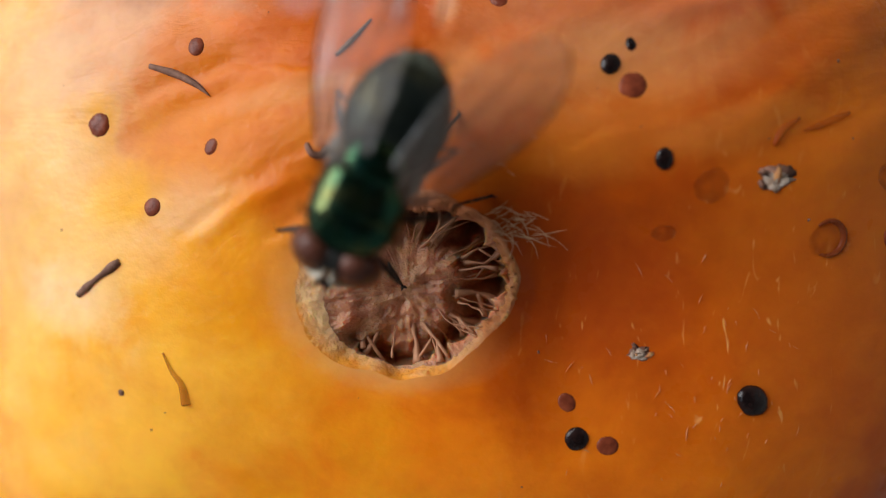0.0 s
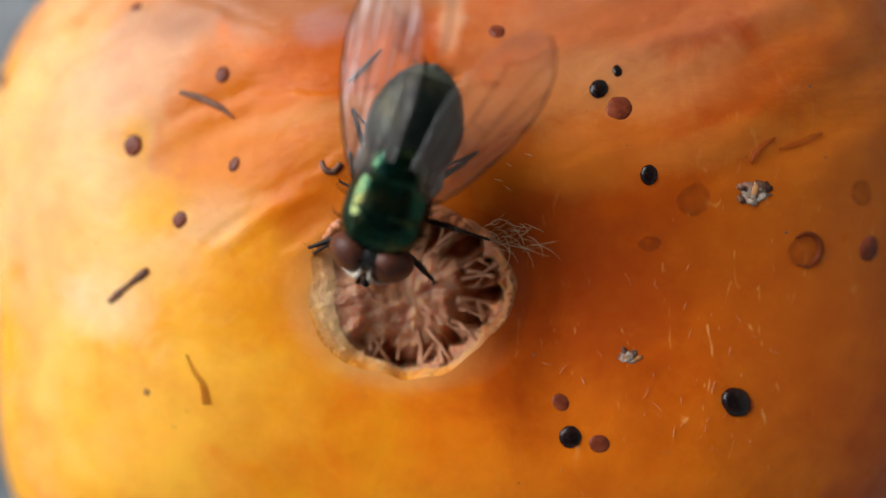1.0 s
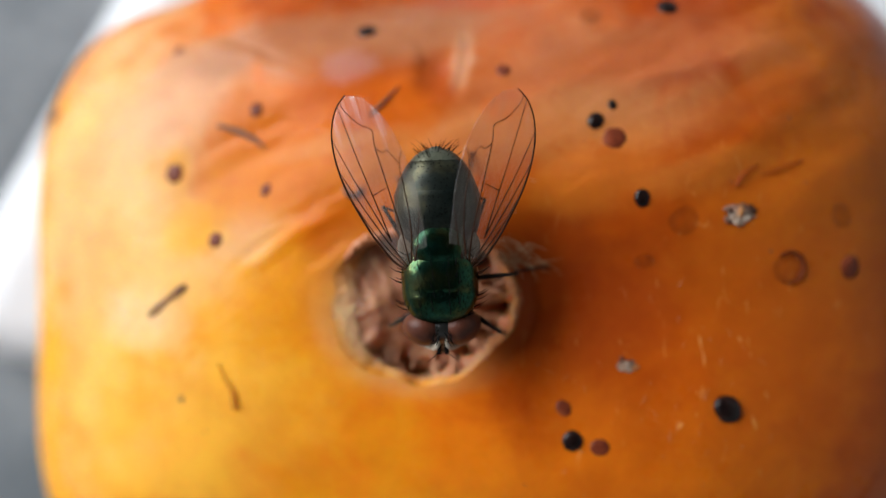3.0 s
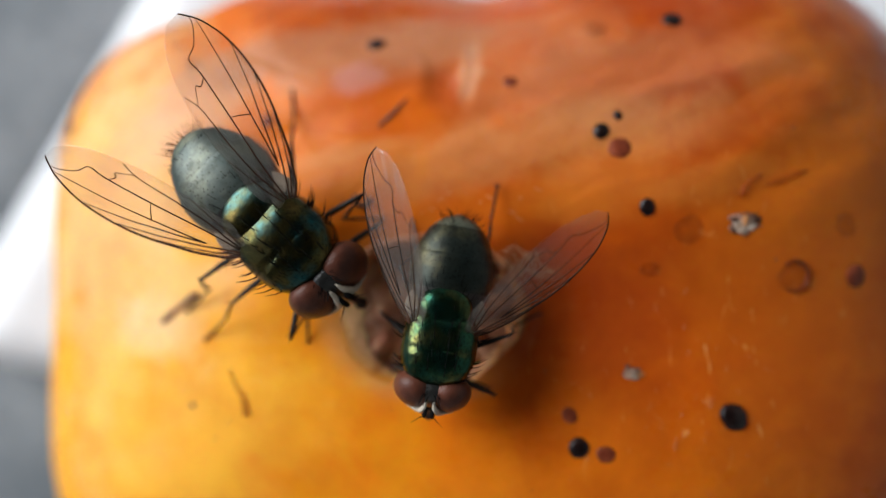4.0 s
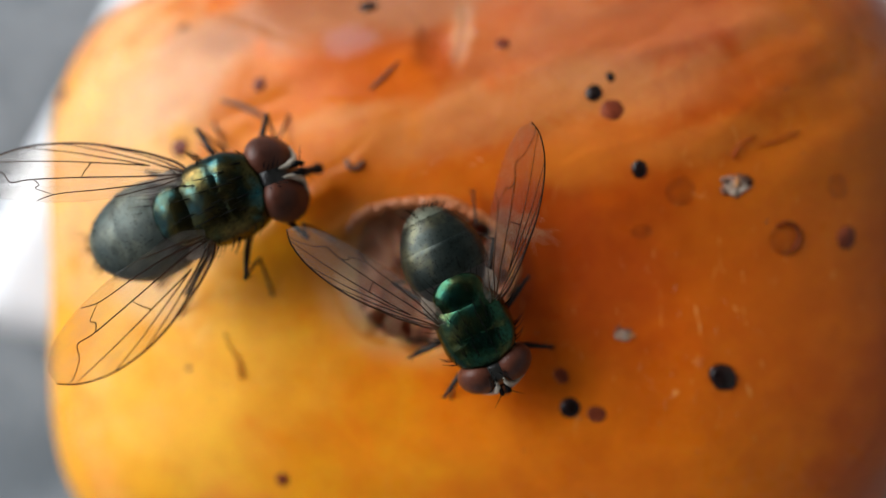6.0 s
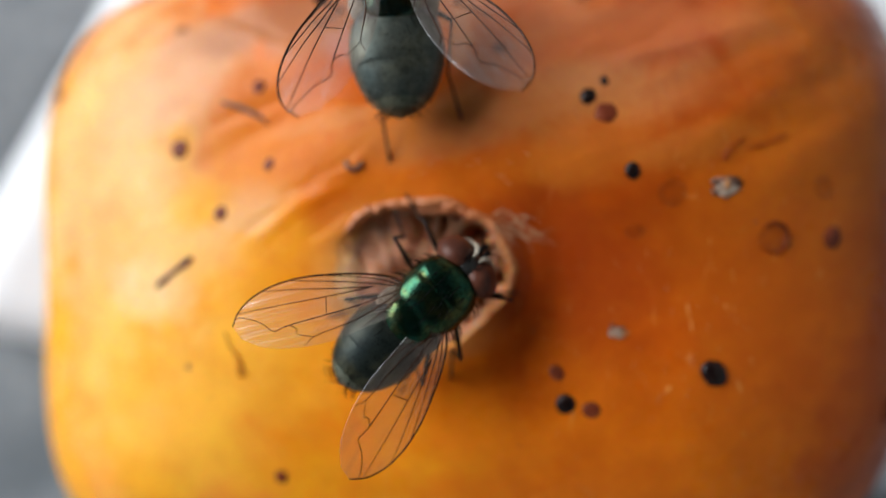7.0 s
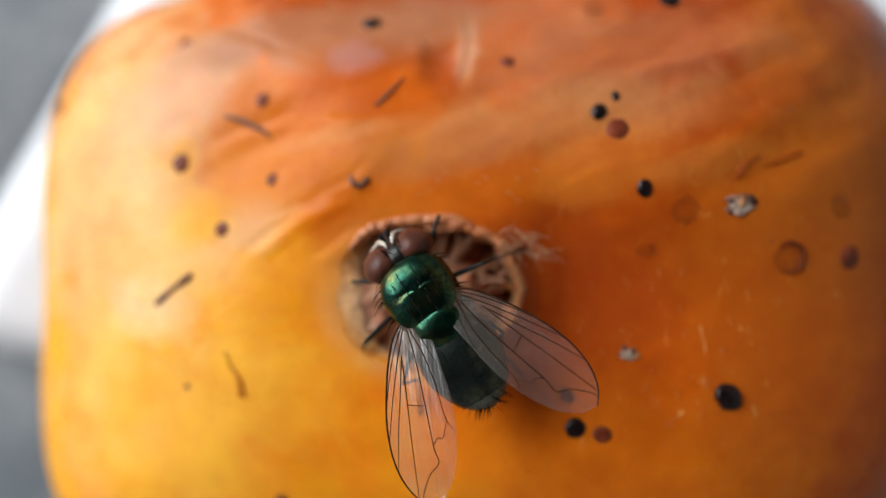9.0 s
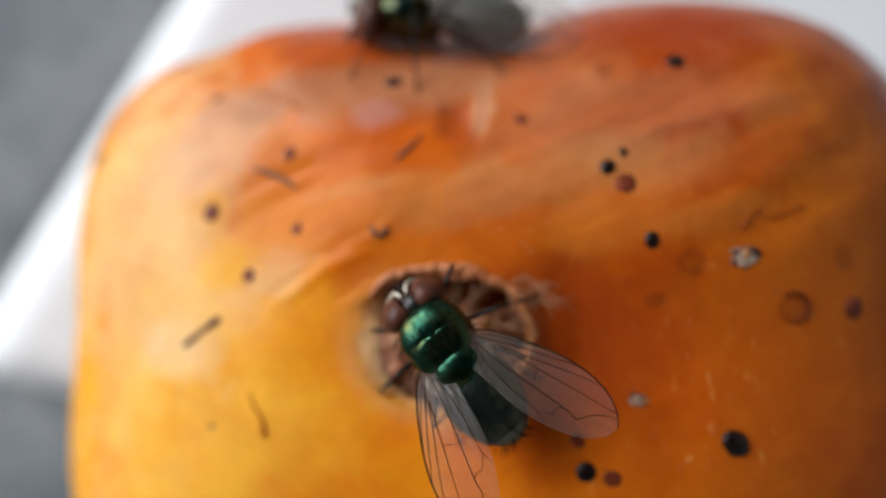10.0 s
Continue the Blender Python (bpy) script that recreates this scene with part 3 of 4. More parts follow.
            fade = max(0.0, min(1.0, (t + 0.2) * 3, (1.2 - t) * 3))
            z += fade * 0.5 * deep * (math.exp(-((off + 0.35) / 0.4) ** 2) - 1.2 * math.exp(-(off / 0.16) ** 2))
    return z


def reach(x, y):
    """How far out a point lies: 0 in the middle, 1 on the widest outline."""
    a = math.atan2(y - FY, x - FX)
    return min(0.9999, math.hypot(x - FX, y - FY) / (outline(a) - Vector((FX, FY))).length)


def skin_at(x, y):
    return crown(x, y, reach(x, y))


def skin_normal(x, y):
    e = 0.25
    return Vector((skin_at(x - e, y) - skin_at(x + e, y), skin_at(x, y - e) - skin_at(x, y + e), 2 * e)).normalized()


def persimmon():
    fruit = tagged(new("persimmon"), "overripe orange persimmon with a torn round hole, on white paper", "fruit")
    n, m = 360, 150
    bm = bmesh.new()
    angles = [k * math.tau / n for k in range(n)]
    rings = []
    for i in range(m):
        u = i / (m - 1)
        s = math.sin(u * math.pi / 2) ** 1.0 if u < 1 else 1.0
        ring = []
        for a in angles:
            p = hole(a).lerp(outline(a), s)
            ring.append(bm.verts.new((p.x, p.y, crown(p.x, p.y, reach(p.x, p.y) if u < 1 else 1.0))))
        rings.append(ring)
    low = TOP - FH
    for i in range(1, 30):
        t = i / 30 * math.pi / 2
        q, zz = math.cos(t) ** (2 / 2.4), math.sin(t) ** (2 / 2.4)
        rings.append([bm.verts.new((*Vector((FX, FY)).lerp(outline(a), q), low * (1 - zz) + 0.55 * zz)) for a in angles])
    for r0, r1 in zip(rings, rings[1:]):
        for k in range(n):
            bm.faces.new((r0[k], r0[(k + 1) % n], r1[(k + 1) % n], r1[k]))
    bm.faces.new(rings[-1])
    part("skin", bm, SKIN, fruit)

    # the torn edge: a gentle lumpy slope on one side, a thick pale lip on the other, a thin edge between
    bm = bmesh.new()
    last = 9
    rings, foot = [], []
    for k in range(last + 1):
        u = k / last
        ring = []
        for a in angles:
            h = hole(a)
            side, lip = bell(a, radians(188), 1.05), bell(a, radians(-4), 0.72)
            wide = 0.014 + 0.23 * side + 0.075 * lip * (1 + 1.1 * noise.noise(Vector((math.cos(a) * 3, math.sin(a) * 3, 6))))
            spot = Vector((h.x * 1.3, h.y * 1.3, u * 2.5))
            rag = 0.03 * noise.noise(spot) + 0.03 * noise.noise(spot * 3.7) + (0.026 * noise.noise(spot * 8) + 0.02 * noise.noise(spot * 19)) * (1 - 0.85 * side)
            f = 1 - wide * u + rag * min(1, 2.5 * u) * (0.5 + 0.8 * lip + 0.1 * side)
            p = Vector((HX, HY)).lerp(h, f)
            fall = lip * (0.05 * math.sin(math.pi * min(1, u * 1.5)) - 0.85 * max(0, u - 0.72) / 0.28) - 0.14 * side * u ** 2 - 0.75 * (1 - side) * (1 - lip) * u
            z = skin_at(h.x, h.y) + fall + rag * (1.0 + 0.6 * side) * min(1, 3 * u)
            ring.append(bm.verts.new((p.x, p.y, z)))
            if k == last:
                foot.append((f, z))
        rings.append(ring)
    for r0, r1 in zip(rings, rings[1:]):
        for k in range(n):
            bm.faces.new((r0[k], r0[(k + 1) % n], r1[(k + 1) % n], r1[k]))
    part("torn_rim", bm, FLESH, fruit, "ragged pale rim of torn flesh")

    # the sunken floor: soft lumps nearly level with the skin on one side, pockets under the lip on the other
    bm = bmesh.new()
    rings = []
    profile = [(0.9, 43.9), (0.94, 43.6), (0.985, 43.2), (1.0, 42.7), (0.99, 42.2), (0.96, 41.9)]
    profile += [(0.94 - k * 0.04, 0.0) for k in range(23)]
    last = len(profile) - 1
    for k, (s, height) in enumerate(profile):
        ring = []
        for a, (f6, z6) in zip(angles, foot):
            h = hole(a)
            around = Vector((math.cos(a), math.sin(a), 0))
            cell = abs(math.sin(6.5 * a + 2.6 * noise.noise(around * 1.7 + Vector((0, 0, 0.3)))))
            cell = cell ** 0.6 * (0.8 + 0.5 * noise.noise(around * 5 + Vector((0, 0, 2))))
            flat = min(1.0, 1.6 * max(0.0, math.cos(a - radians(165))))
            deep = 0.5 + 0.5 * math.cos(a - radians(48))
            start = 0.7 - 0.28 * deep
            out = max(0.0, (s - start) / (0.95 - start))
            f = s - (0.14 * (1 - cell) if k else 0) * min(1, out)
            f += (f6 * (1 - 0.95 * k / last) - f) * (1.0 if k == 0 else flat)
            p = Vector((HX - 0.1 * (1 - f), HY - 0.5 * (1 - f))).lerp(h, f)
            if k == 0:
                p = Vector((HX, HY)).lerp(h, f)
            thread = noise.noise(around * 11 + Vector((0, 0, s * 2.5)))
            floor = 43.25 - 0.5 * out * deep - (1.1 + 0.8 * deep) * min(1.2, out) * cell + 0.03 * thread * min(1.2, s * 1.5) * s + 0.35 * noise.noise(Vector((p.x * 0.8, p.y * 0.8, 3))) + 0.2 * noise.noise(Vector((p.x * 2.2, p.y * 2.2, 8))) + 0.09 * noise.noise(Vector((p.x * 5.5, p.y * 5.5, 1)))
            z = height + 0.1 * thread if height else floor
            if 1 < k < 6:
                z = z + (floor + 0.8 - z) * (1 - min(1, cell)) * 0.5
            lump = z6 - 0.2 * (1 - f / f6) + (0.34 * noise.noise(Vector((p.x * 0.8, p.y * 0.8, 7))) - 0.3 * abs(noise.noise(Vector((p.x * 1.3 + p.y * 0.5, p.y * 0.7, 2)))) + 0.1 * noise.noise(Vector((p.x * 2.4, p.y * 2.4, 4)))) * min(1, k / 4)
            z += (lump - z) * flat * max(0.0, min(1.0, (f - 0.05) * 3))
            ring.append(bm.verts.new((p.x, p.y, z6 if k == 0 else z)))
        rings.append(ring)
    for r0, r1 in zip(rings, rings[1:]):
        for k in range(n):
            bm.faces.new((r0[k], r0[(k + 1) % n], r1[(k + 1) % n], r1[k]))
    bm.faces.new(rings[-1])
    part("cavity", bm, PULP, fruit, "sunken brown fibrous pulp inside the hole")

    # folds of skin that hang ragged over the upper edge
    rnd = random.Random(17)
    for a0, a1, inward, thick in ((128, 62, 0.0, 0.2), (104, 40, 0.05, 0.17), (150, 112, 0.02, 0.2), (70, 22, 0.02, 0.13), (96, 68, 0.12, 0.13)):
        pts = []
        for j in range(13):
            a = radians(a0 + (a1 - a0) * j / 12)
            h = hole(a)
            p = h.lerp(Vector((HX, HY)), inward + 0.03 * noise.noise(Vector((j * 0.5, a0, 0))))
            pts.append((p.x, p.y, skin_at(h.x, h.y) - 0.06 - 1.2 * inward + 0.12 * noise.noise(Vector((j * 0.6, a1, 3)))))
        line = smooth_line(pts, 5)
        count = len(line)
        bm = bmesh.new()
        tube(bm, line, [thick * (0.25 + math.sin(math.pi * j / (count - 1)) ** 0.6) * (1 + 0.35 * noise.noise(Vector((j * 0.22, a0, 5)))) for j in range(count)], 10)
        part("skin_fold", bm, FOLD, fruit, "reddish wrinkled fold of torn skin")

    # strands that lie over the mound and span to the walls, forked and uneven
    rnd = random.Random(4)
    for k in range(34):
        a = radians(rnd.uniform(205, 340) if k % 3 else rnd.uniform(-20, 90))
        c = Vector((HX - 0.2, HY - 0.1))
        end = hole(a + rnd.gauss(0, 0.08))
        near, far = rnd.uniform(0.35, 0.6), rnd.uniform(0.82, 0.98)
        z0, z1 = 43.0 + rnd.uniform(-0.15, 0.1), 43.1 + rnd.uniform(-0.8, 0.9)
        wob, pts = rnd.uniform(-0.2, 0.2), []
        across = Vector((-(end - c).y, (end - c).x)).normalized()
        for j in range(7):
            t = j / 6
            p = c.lerp(end, near + (far - near) * t) + across * (wob * math.sin(t * 3.1) + rnd.uniform(-0.04, 0.04))
            pts.append((p.x, p.y, z0 + (z1 - z0) * t + 0.12 * math.sin(t * 3.1) + rnd.uniform(-0.04, 0.04)))
        r = rnd.choice((0.03, 0.045, 0.06, 0.085, 0.12))
        bm = bmesh.new()
        tube(bm, smooth_line(pts, 2), [r * (1.9 - 1.3 * math.sin(j / 12 * 3.14)) for j in range(13)], 6)
        if k % 2:
            fork = Vector(pts[3])
            tip = Vector((*hole(a + rnd.choice((-0.16, 0.16))).lerp(c, 0.06), z1 + rnd.uniform(-0.3, 0.3)))
            tube(bm, smooth_line([fork, fork.lerp(tip, 0.5) + Vector((0, 0, 0.08)), tip], 3), [r * 0.8] * 7, 6)
        part("fibre", bm, FIBRE, fruit)
    return fruit


persimmon()


# ---- drops, smears and crusts on the skin ----
def seat(ob, x, y, turn=0.0):
    """Sets a thing on the skin, its up along the skin's normal."""
    n = skin_normal(x, y)
    q = Vector((0, 0, 1)).rotation_difference(n).to_matrix().to_4x4()
    ob.matrix_basis = Matrix.Translation(Vector((x, y, skin_at(x, y) - 0.02)) * MM) @ q @ pose(0, 0, 0, 0, 0, turn)
    return ob


def drop(x, y, r, mat, label, group, flat=0.5, seed=0, name="dried_drop"):
    bm = bmesh.new()
    rough = 0.06 + 0.08 * (seed % 3 == 0)

    def lump(p):
        k = 1 + rough * noise.noise(p * 2.1 + Vector((seed * 3.7, 0, 0)))
        return p.x * k, p.y * k * (1 + 0.12 * math.sin(seed * 1.9)), p.z * k if p.z > 0 else p.z * 0.3
    egg(bm, (0, 0, 0), (r, r * 0.9, r * flat), 2.0, 22, 14, lump)
    return seat(tagged(part(name, bm, mat), label, "droplet", group), x, y, seed * 47)


BLACK = [(-3.58, 9.25, 0.42), (9.05, 9.88, 0.42), (7.35, 1.78, 0.36), (10.71, -6.3, 0.6), (4.76, -7.51, 0.41), (5.7, 4.82, 0.36), (6.37, 5.46, 0.22)]
BROWN = [(-9.63, 0.19, 0.34), (6.37, 4.13, 0.46), (4.43, -6.3, 0.35), (5.78, -7.74, 0.38), (-11.73, 3.05, 0.42), (-8.09, 5.67, 0.34), (2.21, 7.1, 0.34), (16.11, -0.86, 0.5),
         (-7.1, -11.16, 0.33), (20.19, -8.73, 0.8), (-20.01, 6.47, 0.45), (-12.28, 8.83, 0.25), (-7.47, 2.23, 0.3)]
FAINT = [(5.85, 9.55, 0.5), (-0.61, 7.18, 0.4), (7.54, -0.63, 0.5), (13.26, -0.87, 0.75), (8.96, 0.95, 0.62), (15.6, 1.2, 0.6), (-8.59, -6.59, 0.3)]
for i, (x, y, r) in enumerate(BLACK):
    drop(x, y, r, BLACK_DROP, "glossy black dried drop on the orange skin", "black drops on the fruit", 0.42, i)
for i, (x, y, r) in enumerate(BROWN):
    drop(x, y, r, BROWN_DROP, "glossy red-brown dried drop on the orange skin", "brown drops on the fruit", 0.24, i + 20)
for i, (x, y, r) in enumerate(FAINT):
    drop(x, y, r, FILM, "flat faint amber stain on the orange skin", "amber stains on the fruit", 0.06, i + 40, "stain")


def smear(pts, radii, mat, label, name="smear"):
    """A dried streak lying on the skin."""
    c = Vector(pts[len(pts) // 2])
    z0 = skin_at(*c)
    line = smooth_line([(x - c.x, y - c.y, skin_at(x, y) - z0 + 0.06) for x, y in pts], 5)
    n = len(line)
    rs = []
    for i in range(n):
        t = i / (n - 1) * (len(radii) - 1)
        k = min(int(t), len(radii) - 2)
        rs.append((radii[k] + (radii[k + 1] - radii[k]) * (t - k)) * (1 + 0.15 * noise.noise(Vector((i * 0.7, c.x, c.y)))))
    line = [p - Vector((0, 0, 0.5 * r)) for p, r in zip(line, rs)]
    bm = bmesh.new()
    tube(bm, line, [0.95 * r for r in rs], 10)
    ob = tagged(part(name, bm, mat), label, "smear")
    ob.location = Vector((c.x, c.y, z0)) * MM
    return ob


smear([(-9.75, 5.03), (-8.77, 4.72), (-8.0, 4.32), (-7.55, 3.95)], [0.1, 0.15, 0.13, 0.09, 0.02], SMEAR, "dark tapered dry streak on the orange skin")
smear([(-12.8, -3.02), (-11.9, -2.35), (-10.95, -1.72)], [0.13, 0.18, 0.11, 0.12, 0.21, 0.14], SMEAR, "brown dumbbell-shaped dry streak on the orange skin")
smear([(-9.37, -4.83), (-9.05, -5.5), (-8.72, -5.95), (-8.6, -6.65)], [0.03, 0.07, 0.1, 0.17, 0.2], STREAK, "amber curved dry streak on the yellow skin")
smear([(-4.14, 2.3), (-3.98, 2.0), (-3.68, 1.93), (-3.4, 2.22)], [0.09, 0.13, 0.13, 0.11], SMEAR, "small dark curled streak on the orange skin")
smear([(-3.2, 5.2), (-2.6, 5.8), (-2.05, 6.45)], [0.06, 0.1, 0.08, 0.04], SMEAR, "thin dark dry streak on the orange skin")


def crust(x, y, r, seed, label):
    rnd = random.Random(seed)
    thing = tagged(new("crust"), label, "crust")
    for k in range(9):
        bm = bmesh.new()
        px, py, pr = rnd.gauss(0, r * 0.5), rnd.gauss(0, r * 0.2), r * rnd.uniform(0.13, 0.3)
        off = Vector((seed, k * 2.3, 0))
        turn = rnd.uniform(0, math.pi)
        if k < 2:
            px, py, pr, turn = 0.0, (0.16 - 0.2 * k) * r, r * (0.62 - 0.02 * k), 0.15
        ca, sa = math.cos(turn), math.sin(turn)

        def jag(p):
            g = 1 + 1.1 * noise.noise(p * 2.2 + off) + 0.5 * noise.noise(p * 6 + off)
            return (p.x * ca - p.y * 0.55 * sa) * g, (p.x * sa + p.y * 0.55 * ca) * g, p.z
        egg(bm, (px, py, 0.02 + 0.008 * k), (pr, pr, 0.05), 2, 18, 8, jag)
        part("flake", bm, (SMEAR, CRUST, FLESH, CRUST)[k % 4], thing)
    return seat(thing, x, y)


smear([(11.0, 2.2), (11.3, 2.7), (11.9, 3.1)], [0.07, 0.16, 0.12, 0.04], STREAK, "reddish curved scar on the orange skin", "scar")
smear([(12.1, 2.7), (12.9, 2.95), (13.8, 3.3)], [0.03, 0.12, 0.16, 0.06], STREAK, "reddish curved scar on the orange skin", "scar")
smear([(13.28 + 0.62 * math.cos(radians(a)), -0.87 + 0.6 * math.sin(radians(a))) for a in range(130, -150, -35)], [0.05, 0.11, 0.15, 0.12, 0.05], SCAR, "dark horseshoe-shaped dried ring on the orange skin", "scar")
crust(11.2, 1.18, 0.8, 3, "pale bluish crust with dark edges on the skin")
crust(6.85, -4.68, 0.5, 5, "small white flaky crust on the skin")
drop(-11.18, -6.47, 0.14, SMEAR, "tiny olive speck on the yellow skin", "specks on the fruit", 0.6, 61, "speck")
rnd = random.Random(12)
for k in range(16):
    a, d = rnd.uniform(0, math.tau), rnd.uniform(4.5, 17)
    drop(HX + d * math.cos(a), HY + 0.8 * d * math.sin(a), rnd.uniform(0.03, 0.07), SMEAR, "pinpoint dark speck on the orange skin", "specks on the fruit", 0.7, 70 + k, "speck")


def wisps():
    """Dry fibres at the edge of the hole and fine scratches on the skin."""
    rnd = random.Random(9)
    for k in range(96):
        if k < 34:
            x, y, a, length = 2.3 + rnd.uniform(-0.7, 1.0), -0.25 + rnd.uniform(-0.5, 0.45), radians(rnd.uniform(-60, 30) if k % 4 == 0 else rnd.uniform(-24, 6)), rnd.uniform(0.4, 1.35)
        elif k < 56:
            x, y, a, length = rnd.uniform(3.5, 12.5), rnd.uniform(-9, -1.5), radians(rnd.choice((rnd.uniform(60, 110), rnd.uniform(-50, -20)))), rnd.uniform(0.15, 0.6)
        elif k < 86:
            x, y, a, length = rnd.gauss(9.2, 0.9), rnd.gauss(-5.8, 1.6), radians(rnd.uniform(55, 105)), rnd.uniform(0.08, 0.4)
        else:
            x, y, a, length = rnd.uniform(-1.5, 3.5), rnd.uniform(1.2, 2.6), radians(rnd.uniform(-35, 20)), rnd.uniform(0.12, 0.4)
        bend = rnd.uniform(-0.8, 0.8) if k < 34 else rnd.uniform(-0.25, 0.25)
        pts = []
        for j in range(5):
            t = j / 4
            pts.append((x + t * length * math.cos(a + bend * t), y + t * length * math.sin(a + bend * t)))
        smear(pts, [0.006, 0.019, 0.01, 0.004] if k < 34 else [0.004, rnd.uniform(0.008, 0.018), 0.003], WISP if k < 34 or k > 85 else FLESH, "fine pale dry fibre lying on the skin", "dry_fibre")["group"] = "dry fibres"


wisps()


# ---- the flies ----
# coxa's two ends; lengths of femur, tibia and tarsus; the foot's usual place
LEGS = {"front": ((0.5, 0.95, 1.5), (0.9, 1.2, 1.3), (1.55, 1.4, 1.2), (2.3, 2.3)),
        "middle": ((0.6, 0.1, 1.3), (1.1, 0.05, 1.2), (1.75, 1.65, 1.45), (3.2, -0.4)),
        "hind": ((0.55, -0.75, 1.35), (1.0, -1.0, 1.2), (2.0, 1.9, 1.6), (2.1, -3.7))}


def limb(name, length, radii, rnd, s, leg, hairs):
    """One straight, slightly swollen segment along its own y, with short bristles."""
    bm = bmesh.new()
    n = len(radii)
    tube(bm, [(0, length * k / (n - 1), 0.05 * s * math.sin(math.pi * k / (n - 1))) for k in range(n)], [r * s for r in radii], 8)
    for k in range(hairs):
        t = (k + 0.6) / hairs
        a = rnd.uniform(0, math.tau)
        spine(bm, (0, length * t, 0.04 * s), (math.cos(a), 0.7, math.sin(a)), rnd.uniform(0.16, 0.32) * s, 0.012 * s, 0)
    return part(name, bm, LEG, leg)


def fly_leg(fly, kind, side, rnd, s):
    a, b, (lf, lt, ls), foot = LEGS[kind]
    a, b = (Vector((p[0] * side, p[1], p[2])) * s for p in (a, b))
    bm = bmesh.new()
    tube(bm, smooth_line([(0, 0, 0), (b - a) * 0.6 + Vector((0, 0, 0.06 * s)), b - a], 3), [0.2 * s, 0.2 * s, 0.19 * s, 0.17 * s, 0.15 * s, 0.13 * s, 0.12 * s], 9)
    leg = part(kind + "_leg", bm, LEG, fly, at=a)
    femur = limb("femur", lf * s, (0.06, 0.09, 0.105, 0.1, 0.085, 0.068, 0.054), rnd, s, leg, 16)
    tibia = limb("tibia", lt * s, (0.048, 0.04, 0.042, 0.045, 0.05, 0.052, 0.045), rnd, s, leg, 14)
    bm = bmesh.new()
    for k in range(5):
        p, q = (0.42 + 0.58 * (k - 1) / 4 if k else 0.0), 0.42 + 0.58 * k / 4
        q = p + (q - p) * 0.94
        tube(bm, [(0, p * ls * s, 0), (0, (p + q) / 2 * ls * s, 0.01 * s), (0, q * ls * s, 0)], [0.036 * s, 0.05 * s, 0.056 * s], 7)
        for w in (-1, 1):
            spine(bm, (0.03 * w * s, q * ls * s, 0), (w, 1.2, -0.3), 0.1 * s, 0.012 * s, 0)
    for w in (-1, 1):
        tube(bm, [(0, ls * s, 0), (0.09 * w * s, (ls + 0.08) * s, 0.03 * s), (0.12 * w * s, (ls + 0.14) * s, -0.06 * s)], [0.035 * s, 0.026 * s, 0.006 * s], 5)
        egg(bm, (0.05 * w * s, (ls + 0.05) * s, -0.03 * s), (0.05 * s, 0.07 * s, 0.025 * s), 2, 8, 6)
    tarsus = part("tarsus", bm, LEG, leg)
    return leg, femur, tibia, tarsus, kind, side


LEAD = [(0.0, 0.0), (0.07, 0.1), (0.115, 0.25), (0.145, 0.42), (0.16, 0.58), (0.15, 0.73), (0.11, 0.86), (0.045, 0.95), (-0.03, 0.995)]
TRAIL = [(-0.02, 0.0), (-0.09, 0.05), (-0.15, 0.13), (-0.185, 0.28), (-0.215, 0.42), (-0.225, 0.56), (-0.215, 0.7), (-0.18, 0.84), (-0.11, 0.955)]
VEINS = {"costa": ([*LEAD], 0.042), "subcosta": ([(0.01, 0.03), (0.075, 0.18), (0.125, 0.36), (0.148, 0.46)], 0.022),
         "radius": ([(0.0, 0.03), (0.05, 0.2), (0.105, 0.42), (0.155, 0.64)], 0.026), "upper_radial_vein": ([(0.03, 0.2), (0.06, 0.4), (0.1, 0.62), (0.13, 0.82)], 0.022),
         "lower_radial_vein": ([(0.03, 0.22), (0.025, 0.45), (0.03, 0.7), (0.035, 0.955)], 0.022),
         "medial_vein": ([(-0.01, 0.05), (-0.05, 0.25), (-0.075, 0.5), (-0.09, 0.7), (-0.105, 0.775), (-0.045, 0.835), (0.005, 0.93), (0.01, 0.975)], 0.022),
         "cubital_vein": ([(-0.02, 0.05), (-0.09, 0.2), (-0.14, 0.36), (-0.175, 0.55), (-0.215, 0.62)], 0.022), "anal_vein": ([(-0.04, 0.05), (-0.1, 0.14), (-0.15, 0.24), (-0.18, 0.3)], 0.018),
         "front_crossvein": ([(0.028, 0.46), (-0.03, 0.47), (-0.073, 0.475)], 0.018), "rear_crossvein": ([(-0.09, 0.68), (-0.12, 0.645), (-0.145, 0.65), (-0.18, 0.56)], 0.018)}


def fly_wing(fly, side, s):
    size = 6.45 * s
    lead, trail = smooth_line([(x, y, 0) for x, y in LEAD], 4), smooth_line([(x, y, 0) for x, y in TRAIL], 4)
    sag = lambda x, y: 0.22 * s * math.sin(y * 3.0) - 1.2 * s * x * x + 0.012 * s * (1 - 0.6 * y) * math.sin(x * 105 + y * 9)
    bm = bmesh.new()
    layers = []
    for up in (0.0025, -0.0025):
        grid = []
        for a, b in zip(lead, trail):
            row = []
            for k in range(25):
                p = a.lerp(b, k / 24)
                row.append(bm.verts.new((side * p.x * size, -p.y * size, sag(p.x, p.y) + up)))
            grid.append(row)
        for r0, r1 in zip(grid, grid[1:]):
            for k in range(24):
                bm.faces.new((r0[k], r0[k + 1], r1[k + 1], r1[k]))
        layers.append(grid)
    edge = [[r[0] for r in g] + g[-1][1:] + [r[-1] for r in g[-2::-1]] + g[0][-2:0:-1] for g in layers]
    n = len(edge[0])
